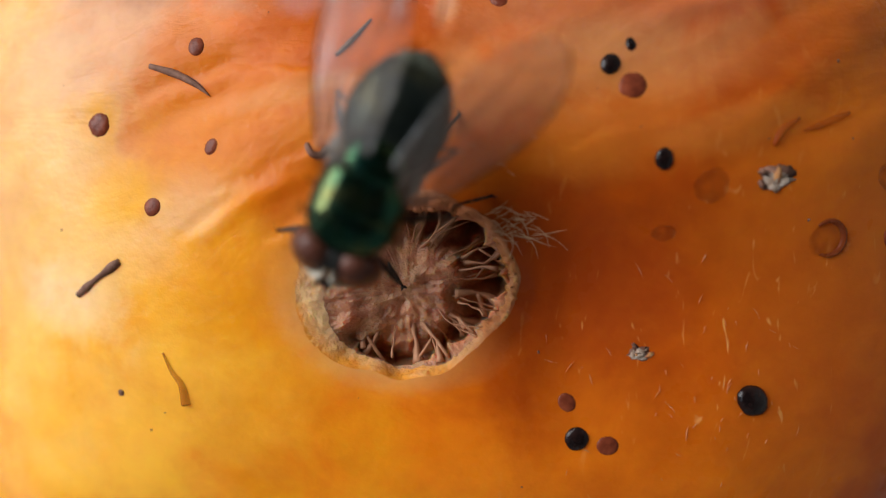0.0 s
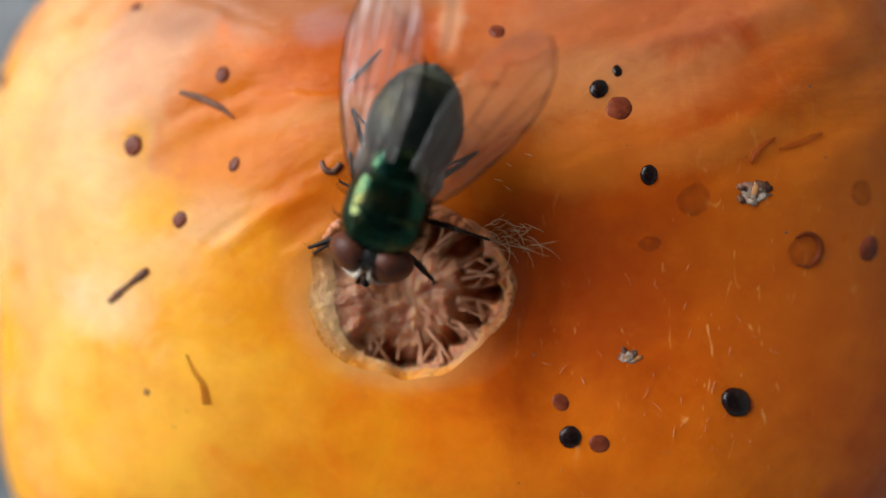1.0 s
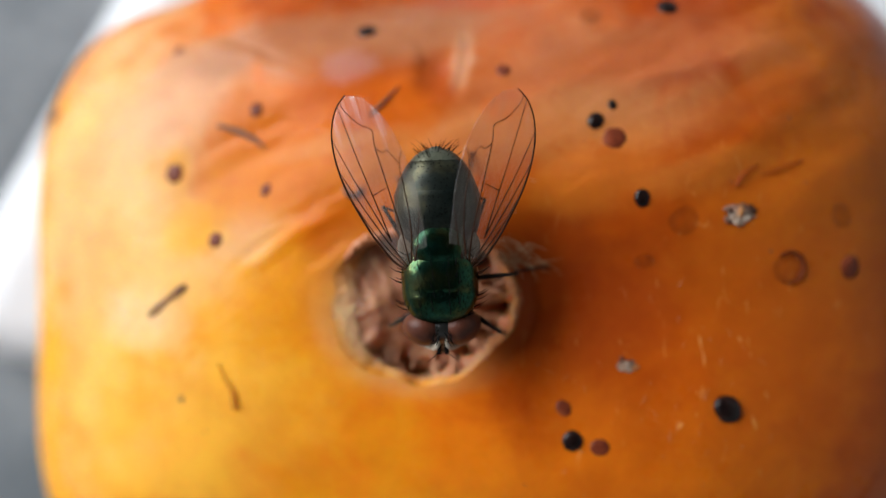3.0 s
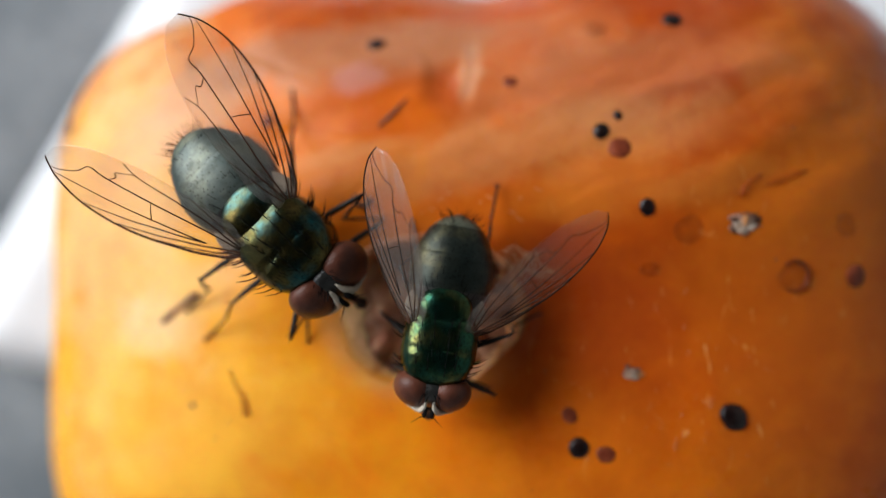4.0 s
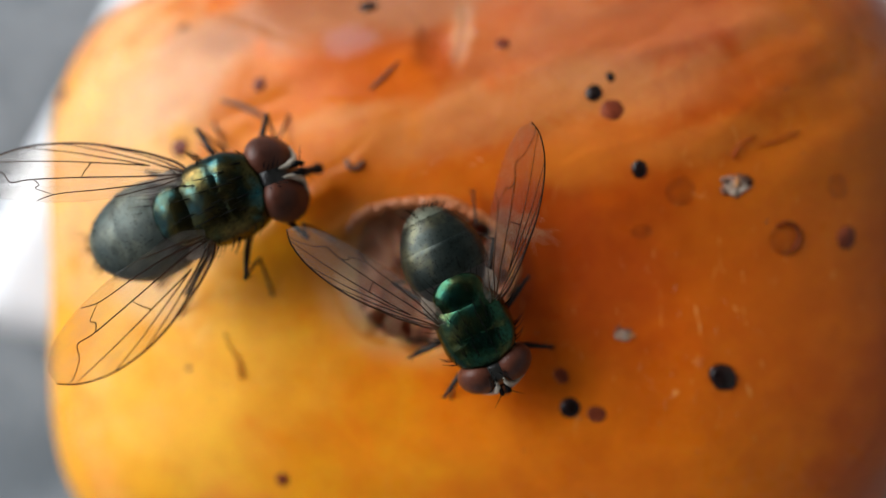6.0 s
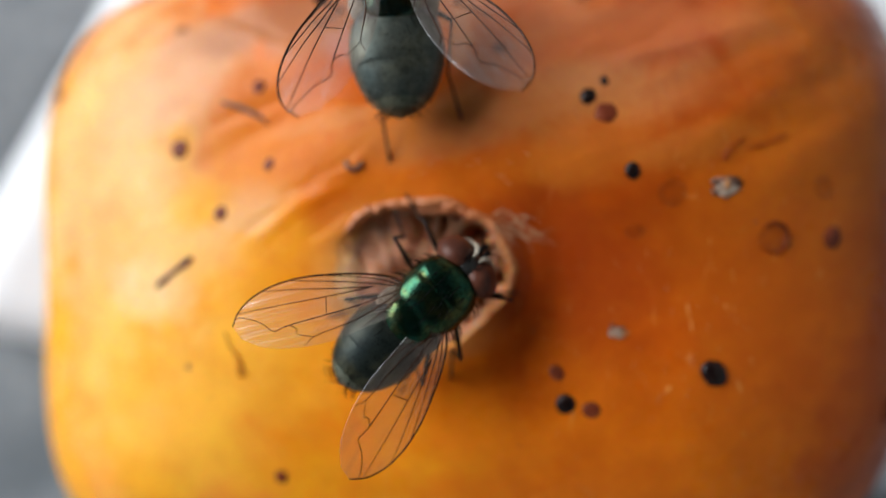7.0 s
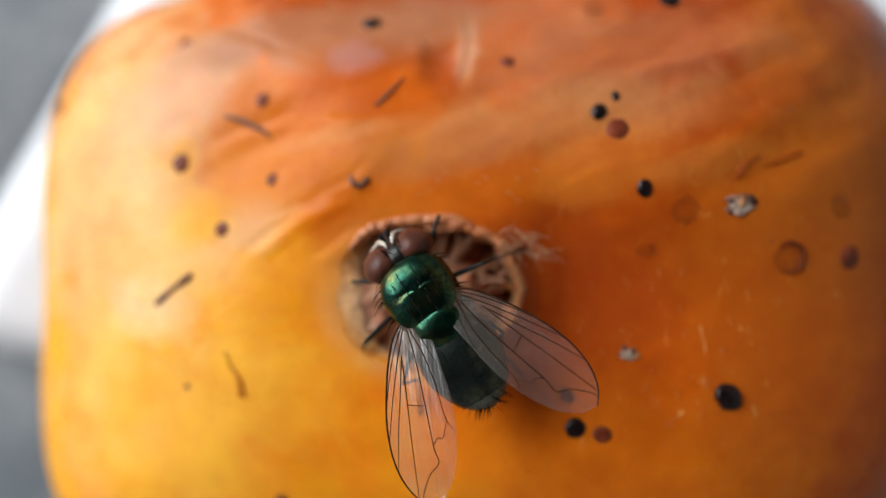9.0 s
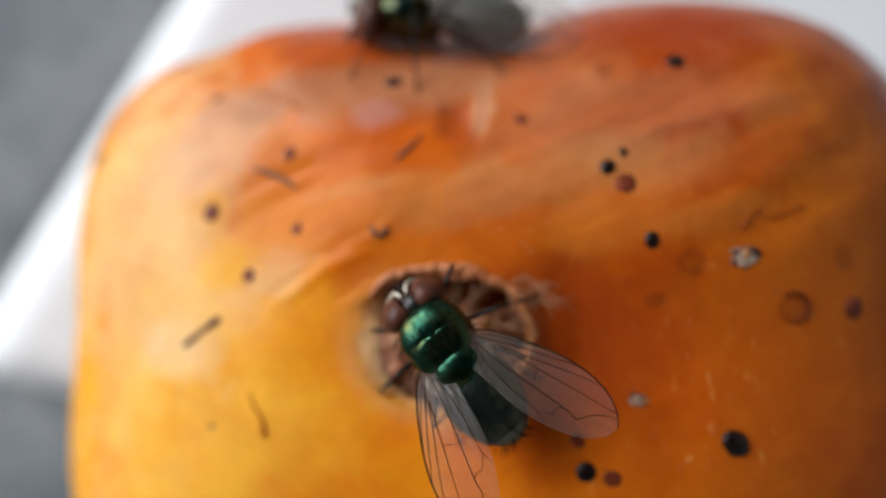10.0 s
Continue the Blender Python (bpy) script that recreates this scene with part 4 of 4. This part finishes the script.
    for k in range(n):
        bm.faces.new((edge[0][k], edge[0][(k + 1) % n], edge[1][(k + 1) % n], edge[1][k]))
    wing = part("wing", bm, WING, fly, "clear smoky wing with brown veins")
    for name, (pts, r) in VEINS.items():
        bm = bmesh.new()
        line = smooth_line([(x, y, 0) for x, y in pts], 4)
        tube(bm, [(side * p.x * size, -p.y * size, sag(p.x, p.y)) for p in line], [0.95 * r * s * (1.15 - 0.6 * k / len(line)) for k in range(len(line))], 5)
        part(name, bm, VEIN, wing)
    return wing


def build_fly(s, label, seed, back, sheen, belly):
    rnd = random.Random(seed)
    fly = tagged(new("green_bottle_fly"), label, "fly", "green bottle flies")

    def thorax_shape(p):
        groove = 1 - 0.04 * math.exp(-((p.y - 0.1) / 0.045) ** 2) * (p.z > 0) + 0.02 * noise.noise(p * 2.3)
        square = 1 + 0.08 * min(abs(p.x), abs(p.y)) ** 1.0
        narrow = 1 - 0.22 * max(0, p.y) ** 1.8 - 0.06 * max(0, -p.y) ** 2
        return p.x * narrow * groove * square, p.y * square, p.z * groove * (1 - 0.1 * max(0, p.y) ** 2)
    bm = bmesh.new()
    egg(bm, (0, 0.05 * s, 2.1 * s), (1.36 * s, 1.44 * s, 1.08 * s), 2.6, 64, 40, thorax_shape)
    part("thorax", bm, back, fly, "metallic " + sheen + " thorax")
    bm = bmesh.new()
    egg(bm, (0, -1.36 * s, 2.6 * s), (0.98 * s, 0.8 * s, 0.5 * s), 2.3, 36, 22, lambda p: (p.x * (1 - 0.25 * max(0, -p.y) ** 2), p.y, p.z * (1 - 0.2 * max(0, -p.y))))
    part("scutellum", bm, back, fly, "metallic " + sheen + " scutellum")

    # four overlapping plates make the abdomen
    profile = smooth_line([(0.9, -1.15, 0.6), (1.38, -1.75, 0.95), (1.53, -2.5, 1.08), (1.45, -3.25, 1.02), (1.15, -3.95, 0.84), (0.7, -4.5, 0.54), (0.1, -4.78, 0.1)], 6)
    cuts = [(0, 10, 0.0), (8, 19, 0.02), (17, 28, 0.025), (26, 36, 0.0)]
    for (i0, i1, grow), plate in zip(cuts, (DARK, belly, belly, TIP)):
        bm = bmesh.new()
        rings = []
        for i in range(i0, i1 + 1):
            w, y, h = profile[i]
            k = (1 + grow * (i - i0) / (i1 - i0))
            if i == i1 and i1 < 36:
                k *= 0.95
            rings.append([bm.verts.new((w * k * s * math.cos(t * math.tau / 36), y * s, (1.95 + 0.12 * (y + 1.2)) * s + h * k * s * math.sin(t * math.tau / 36))) for t in range(36)])
        for r0, r1 in zip(rings, rings[1:]):
            for t in range(36):
                bm.faces.new((r0[t], r0[(t + 1) % 36], r1[(t + 1) % 36], r1[t]))
        if i1 == 36:
            bm.faces.new(rings[-1])
        part("abdomen_plate", bm, plate, fly)

    # head
    head = None
    bm = bmesh.new()
    egg(bm, (0, 0.0, 0), (1.0 * s, 0.53 * s, 0.9 * s), 2.0, 28, 18)
    head = part("head", bm, DARK, fly, "dark head with silver face", at=(0, 1.74 * s, 1.85 * s))
    head.matrix_basis = Matrix.Translation(head.location) @ pose(0, 0, 0, 20)
    for side in (-1, 1):
        bm = bmesh.new()
        egg(bm, (0.64 * side * s, 0.0, 0.05 * s), (0.78 * s, 0.62 * s, 0.98 * s), 2.0, 32, 22, lambda p: (p.x, p.y - 0.18 * abs(p.x) * (p.x * side > 0), p.z))
        part("eye", bm, EYE, head, "red-brown compound eye")
        bm = bmesh.new()
        tube(bm, smooth_line([(0.14 * side * s, 0.46 * s, 0.62 * s), (0.19 * side * s, 0.64 * s, 0.3 * s), (0.36 * side * s, 0.68 * s, -0.1 * s), (0.85 * side * s, 0.52 * s, -0.35 * s)], 4), [0.02 * s, 0.05 * s, 0.07 * s, 0.08 * s, 0.1 * s, 0.12 * s, 0.13 * s, 0.12 * s, 0.1 * s, 0.08 * s, 0.06 * s, 0.04 * s, 0.02 * s], 8)
        part("cheek", bm, SILVER, head)
        bm = bmesh.new()
        tube(bm, [(0.5 * side * s, -0.38 * s, 0.82 * s), (0.95 * side * s, -0.36 * s, 0.6 * s), (1.2 * side * s, -0.3 * s, 0.1 * s)], [0.02 * s, 0.03 * s, 0.015 * s], 6)
        part("eye_margin", bm, SILVER, head)
        bm = bmesh.new()
        tube(bm, smooth_line([(0.1 * side * s, 0.62 * s, 0.3 * s), (0.14 * side * s, 0.85 * s, 0.15 * s), (0.13 * side * s, 0.86 * s, -0.2 * s)], 4), [0.05 * s, 0.06 * s, 0.07 * s, 0.08 * s, 0.085 * s, 0.09 * s, 0.09 * s, 0.08 * s, 0.05 * s], 7)
        spine(bm, (0.14 * side * s, 0.86 * s, 0.05 * s), (0.7 * side, 0.6, 0.3), 0.6 * s, 0.02 * s, 0)
        part("antenna", bm, BRISTLE, head)
    bm = bmesh.new()
    tube(bm, smooth_line([(0, 0.35 * s, -0.6 * s), (0, 0.5 * s, -1.05 * s), (0, 0.62 * s, -1.5 * s)], 4), [0.2 * s, 0.18 * s, 0.16 * s, 0.14 * s, 0.13 * s, 0.13 * s, 0.15 * s, 0.2 * s, 0.17 * s], 9)
    part("proboscis", bm, LEG, head)
    bm = bmesh.new()
    for k in range(26):
        side = -1 if k % 2 else 1
        spine(bm, (side * rnd.uniform(0.08, 0.3) * s, rnd.uniform(-0.1, 0.55) * s, (0.55 + rnd.uniform(0, 0.3)) * s), (side * 0.4, 0.8, 0.6), rnd.uniform(0.25, 0.5) * s, 0.016 * s, 0)
    tagged(part("head_bristles", bm, BRISTLE, head), kind="stuff")

    # bristles of the back and of the abdomen's tip
    bm = bmesh.new()
    for row in (-0.62, -0.25, 0.25, 0.62):
        for k in range(7):
            y = 0.95 - k * 0.33
            z = 2.1 + 1.2 * max(0.05, 1 - (abs(row) / 1.38) ** 2.35 - (abs(y) / 1.42) ** 2.35) ** (1 / 2.35)
            spine(bm, ((row + rnd.uniform(-0.08, 0.08)) * s, (y + rnd.uniform(-0.1, 0.1)) * s, (z - 0.06) * s), (row * 0.3, -0.9, 0.6), rnd.uniform(0.28, 0.48) * s, 0.022 * s)
    for side in (-1, 1):
        for k in range(16):
            y = rnd.uniform(-1.1, 1.15)
            x = 1.38 * (1 - (abs(y) / 1.42) ** 2.35) ** (1 / 2.35)
            spine(bm, (side * x * 0.95 * s, y * s, (2.1 + rnd.uniform(0.1, 0.6)) * s), (side, -0.3, 0.5), rnd.uniform(0.3, 0.6) * s, 0.02 * s)
        for k in range(5):
            spine(bm, (side * (0.7 - 0.12 * k) * s, (-1.5 - 0.13 * k) * s, 2.72 * s), (side * (0.7 - 0.15 * k), -1, 0.35), rnd.uniform(0.45, 0.7) * s, 0.022 * s)
    for k in range(260):
        a, r = rnd.uniform(0, math.tau), math.sqrt(rnd.uniform(0, 0.8))
        x, y = 1.3 * r * math.cos(a), 1.4 * r * math.sin(a)
        z = 2.1 + 1.08 * max(0.05, 1 - (abs(x) / 1.42) ** 2.5 - (abs(y) / 1.5) ** 2.5) ** (1 / 2.5)
        spine(bm, (x * s, (y + 0.05) * s, (z - 0.05) * s), (x * 0.4, -0.9, 0.7), rnd.uniform(0.12, 0.2) * s, 0.007 * s)
    tagged(part("thorax_bristles", bm, BRISTLE, fly), kind="stuff")
    bm = bmesh.new()
    for k in range(120):
        i = rnd.choice((16, 17, 25, 26, 27, 29, 31, 32, 33, 34))
        w, y, h = profile[i]
        t = rnd.uniform(-0.25, math.pi + 0.25)
        n = Vector((math.cos(t), -0.75 if i > 20 else -1.2, math.sin(t)))
        spine(bm, (w * 0.98 * s * math.cos(t), y * s, (1.95 + 0.12 * (y + 1.2)) * s + h * 0.98 * s * math.sin(t)), n, (0.12 if i < 28 else rnd.uniform(0.22, 0.55)) * s, 0.01 * s, 0.1)
    tagged(part("abdomen_bristles", bm, BRISTLE, fly), kind="stuff")
    for side in (-1, 1):
        bm = bmesh.new()
        egg(bm, (side * 1.0 * s, -1.3 * s, 2.3 * s), (0.45 * s, 0.62 * s, 0.05 * s), 2, 16, 10)
        part("calypter", bm, LOBE, fly, "pale lobe at the wing's root")
    wings = [fly_wing(fly, side, s) for side in (-1, 1)]
    legs = [fly_leg(fly, kind, side, rnd, s) for kind in ("front", "middle", "hind") for side in (-1, 1)]
    return fly, wings, legs


SA, SB = 1.0, 1.2
feeder, feeder_wings, feeder_legs = build_fly(SA, "metallic green bottle fly feeding at the fruit's hole", 1, THORAX, "green", ABDOMEN)
visitor, visitor_wings, visitor_legs = build_fly(SB, "larger metallic green bottle fly with spread wings", 2, BRONZE, "bronze-green", PALE)

# seconds; thorax x, y, z; heading; nose up; lean; spread of the left and the right wing
FEEDER = [
    (0.0, -2.22, 0.39, 47.0, -115, -4, 0, 23, 12),
    (0.5, -2.15, 0.28, 47.0, -114, -4, 0, 21, 10),
    (1.0, -1.59, 0.60, 46.9, -109, -6, 0, 20, 10),
    (1.5, -1.60, 0.08, 46.8, -98, -6, 0, 18, 13),
    (2.0, -1.32, 0.07, 46.8, -97, -6, 0, 17, 13),
    (2.5, -0.04, -1.30, 46.8, -86, -8, 0, 18, 20),
    (2.7, -0.10, -1.33, 46.8, -86, -8, 0, 18, 20),
    (3.8, -0.68, -2.65, 46.8, -98, 0, 0, 27, 14),
    (4.0, -0.57, -3.31, 46.9, -99, 2, 0, 26, 8),
    (4.5, -0.62, -3.35, 46.9, -101, 2, 0, 27, 8),
    (5.0, -0.75, -3.32, 46.9, -100, 2, 0, 28, 8),
    (5.5, -0.77, -3.54, 46.9, -100, 2, 0, 26, 10),
    (5.7, -0.06, -3.89, 46.9, -88, 2, 0, 25, 16),
    (6.2, 1.6, -4.1, 47.2, -55, 0, 0, 28, 24),
    (6.8, 3.22, -4.31, 47.2, -14, 0, 0, 25, 25),
    (7.0, -0.41, -3.03, 46.8, 42, -6, 0, 31, 18),
    (7.2, -0.74, -3.07, 46.7, 41, -6, 0, 31, 19),
    (7.5, -0.86, -2.49, 46.7, 46, -6, 0, 28, 20),
    (8.0, -0.22, -1.62, 46.7, 50, -4, 0, 31, 18),
    (8.2, -0.32, -1.74, 46.7, 49, -4, 0, 29, 21),
    (8.4, -0.34, -1.66, 46.7, 51, -4, 0, 29, 21),
    (8.5, -0.36, -0.80, 46.8, 76, -4, 0, 30, 20),
    (8.6, 0.30, -0.85, 46.8, 80, -4, 0, 28, 18),
    (8.7, -0.87, -2.60, 46.7, 113, -8, 0, 25, 20),
    (9.0, -1.16, -2.20, 46.7, 123, -8, 0, 25, 21),
    (9.5, -1.08, -2.49, 46.7, 127, -8, 0, 24, 24),
    (10.0, -1.13, -2.16, 46.7, 129, -8, 0, 20, 22),
]
VISITOR = [
    (0.0, -22, 46, 2.9, -70, 0, 0, 12, 12),
    (2.6, -22, 46, 2.9, -70, 0, 0, 12, 12),
    (2.95, -21, 36, 32, -80, 12, 0, 55, 55),
    (3.3, -14.5, 14, 55, -75, 8, 0, 60, 60),
    (3.6, -8.5, 3.5, 48.6, -55, 5, 0, 30, 30),
    (3.8, -7.15, 1.17, 46.6, -46, 0, 0, 15, 14),
    (4.0, -6.07, 0.33, 46.8, -43, 0, 0, 14, 14),
    (4.5, -5.60, -0.53, 46.8, -40, 0, 0, 12, 14),
    (5.0, -5.13, -1.04, 46.8, -35, 0, 0, 11, 16),
    (5.5, -5.80, -1.34, 46.7, -35, 0, 0, 11, 14),
    (5.7, -6.52, -3.71, 46.6, -24, 0, 0, 12, 12),
    (6.0, -8.2, 0.6, 46.4, 22, 0, 0, 20, 20),
    (6.3, -6.2, 5.4, 46.2, 62, 0, 0, 22, 22),
    (6.55, -1.2, 6.8, 49.5, 100, 4, 0, 30, 30),
    (6.8, 2.2, 5.0, 50.8, 126, 0, 0, 4, 26),
    (6.9, 0.8, 5.2, 50.3, 124, 0, 0, 4, 26),
    (7.0, -2.06, 9.5, 45.6, 93, -8, 0, 8, 19),
    (7.2, -3.0, 12.8, 43.8, 98, -22, 0, 14, 18),
    (7.5, -2.6, 15.7, 40.8, 124, -25, 18, 18, 18),
    (7.9, -1.6, 14.9, 38.9, 178, -5, 38, 20, 20),
    (8.8, -1.4, 15.0, 38.8, 182, 0, 40, 20, 20),
    (9.5, -1.5, 14.9, 38.8, 180, 0, 40, 20, 20),
    (10.0, -2.8, 13.3, 39.9, 179, 0, 38, 20, 20),
]
# seconds; how far the wing's tip is lowered; how far its front edge is turned down
FEEDER_WINGS = [(0.0, -2, 14), (2.7, 2, 18), (3.8, -14, 24), (4.0, -18, 46), (5.7, -18, 46), (6.8, -2, 48), (7.0, 2, 12), (8.2, 0, 14), (10.0, 2, 12)]
VISITOR_WINGS = [(0.0, 0, 20), (3.6, 0, 30), (3.8, -6, 40), (5.7, -5, 42), (6.8, -4, 40), (7.0, -28, 16), (7.2, -10, 20), (7.9, 4, 55), (10.0, 4, 58)]
# where feet stand on the skin, by leg: from, to, x, y (legs: front, middle, hind, each with side -1 then 1)
FEEDER_FEET = {0: [(2.5, 2.7, 2.4, -3.3), (6.8, 6.8, 6.0, -1.7), (7.0, 7.8, -1.6, 0.85)], 1: [(7.0, 8.2, 2.8, -3.1), (8.5, 8.6, 4.0, 0.3), (8.7, 10.0, -0.7, 0.7)],
               2: [(0.0, 0.6, 1.9, 0.6), (1.0, 2.0, 1.9, -0.5), (2.5, 2.7, 4.0, -0.7), (3.8, 5.7, 3.3, -2.4), (6.8, 6.8, 5.7, 0.05), (7.0, 8.0, -2.1, 0.3)], 3: [(7.0, 7.2, 0.2, -6.5), (7.5, 8.3, 1.8, -5.3), (8.5, 8.6, 4.2, -2.2), (8.7, 10.0, 2.9, -0.5)],
               4: [(3.8, 5.7, 1.75, 3.3)]}
FEEDER_TUCK, VISITOR_TUCK = {1: 0.6, 3: 0.5, 4: 0.75, 5: 0.75}, {}
VISITOR_FEET = {2: [(3.8, 5.5, -2.9, 1.4), (5.7, 5.7, -3.7, -0.5), (6.8, 6.9, -2.4, 6.2)], 3: [(3.8, 4.0, -10.51, -3.63), (4.5, 5.5, -8.2, -5.5), (5.7, 5.7, -7.4, -7.6), (6.8, 6.9, 7.5, 8.0)],
                4: [(3.8, 5.5, -7.1, 7.0), (5.7, 5.7, -9.2, 2.4), (6.8, 6.9, -0.3, 0.3), (7.0, 7.0, -2.3, 2.3), (7.2, 7.5, -7.33, 8.98)], 5: [(3.8, 5.5, -11.5, -2.5), (6.8, 6.9, 10.0, 1.6), (7.0, 7.0, 0.6, 4.0), (7.2, 7.5, -1.8, 7.66)]}


def stand(x, y, z, heading, nose, lean, s):
    """The fly's pose from the middle of its thorax."""
    m = pose(0, 0, 0, nose, lean, heading - 90)
    return Matrix.Translation(Vector((x, y, z)) * MM) @ m @ Matrix.Translation(Vector((0, 0, -2.1 * s)) * MM)


def spread(side, angle, lift, twist, s):
    return pose(side * 0.95 * s * MM, -0.45 * s * MM, 2.75 * s * MM, lift, side * twist, side * angle)


def between(rows, t):
    """The values of rows at t, in even steps from row to row."""
    return [float(np.interp(t, [r[0] for r in rows], [r[k] for r in rows])) for k in range(1, len(rows[0]))]


def ground(x, y):
    """The height of what a foot stands on."""
    if math.hypot((x - HX) / 3.3, (y - HY) / 2.8) < 1:
        return 43.5
    q = reach(x, y)
    return crown(x, y, q) if q < 0.999 else 0.4


def aim(p, q):
    """A pose at p whose y points to q and whose z stays up."""
    y = (q - p).normalized()
    x = y.cross(Vector((0, 0, 1)))
    x = x.normalized() if x.length > 0.05 else Vector((1, 0, 0))
    m = Matrix((x, y, x.cross(y))).transposed().to_4x4()
    return Matrix.Translation(p * MM) @ m


def steps(leg, k, rows, feet, tuck, s):
    """The poses of a leg's segments: feet stay where they stand until the body has left them behind."""
    part_of, femur, tibia, tarsus, kind, side = leg
    a, b, (lf, lt, ls), usual = LEGS[kind]
    a, b = (Vector((p[0] * side, p[1], p[2])) * s for p in (a, b))
    b = b - a
    planted, out = None, []
    for t, x, y, z, heading, nose, lean, *rest in rows:
        m = stand(x, y, z, heading, nose, lean, s)
        home = Vector((usual[0] * side * (tuck.get(k, 1.0) if t < 6 else 1.0), usual[1], 0)) * s
        flying = z - ground(x, y) > 4.5 * s
        told = [(px, py) for t0, t1, px, py in feet.get(k, []) if t0 - 0.01 <= t <= t1 + 0.01]
        if flying and not told:
            planted = None
            foot = home * 0.8 + Vector((0, -0.6, 0.1)) * s
        else:
            if told:
                planted = Vector(told[0])
            local = m.inverted() @ (Vector((*planted, ground(*planted))) * MM) / MM if planted else None
            if planted is None or (not told and (local - home).xy.length > 1.1 * s):
                world_home = m @ (home * MM) / MM
                planted = Vector((world_home.x, world_home.y))
            foot = m.inverted() @ (Vector((*planted, ground(*planted))) * MM) / MM
        foot = foot - a
        flat = (b - foot)
        flat.z = 0
        ankle = foot + flat.normalized() * ls * s * 0.86 + Vector((0, 0, 0.5 * ls * s))
        way = ankle - b
        d, l1, l2 = way.length, lf * s, lt * s
        if d > (l1 + l2) * 0.97:
            d = (l1 + l2) * 0.97
        elif d < 0.5 * l1:
            d = 0.5 * l1
        way = way.normalized()
        ankle = b + way * d
        along = (l1 * l1 - l2 * l2 + d * d) / (2 * d)
        high = math.sqrt(max(0.01, l1 * l1 - along * along))
        up = Vector((0.35 * side, 0.1 if kind == "front" else -0.15, 1))
        up = (up - way * up.dot(way)).normalized()
        knee = b + way * along + up * high
        out.append((t, aim(b, knee), aim(knee, ankle), aim(ankle, foot)))
    for seg, i in ((femur, 1), (tibia, 2), (tarsus, 3)):
        walk(seg, [(row[0], row[i]) for row in out])


def motions():
    for fly, wings, legs, rows, tilts, feet, tuck, s in ((feeder, feeder_wings, feeder_legs, FEEDER, FEEDER_WINGS, FEEDER_FEET, FEEDER_TUCK, SA), (visitor, visitor_wings, visitor_legs, VISITOR, VISITOR_WINGS, VISITOR_FEET, VISITOR_TUCK, SB)):
        walk(fly, [(r[0], stand(*r[1:7], s)) for r in rows])
        for wing, side, i in ((wings[0], -1, 7), (wings[1], 1, 8)):
            walk(wing, [(r[0], spread(side, r[i], *between(tilts, r[0]), s)) for r in rows])
        for k, leg in enumerate(legs):
            steps(leg, k, rows, feet, tuck, s)


motions()
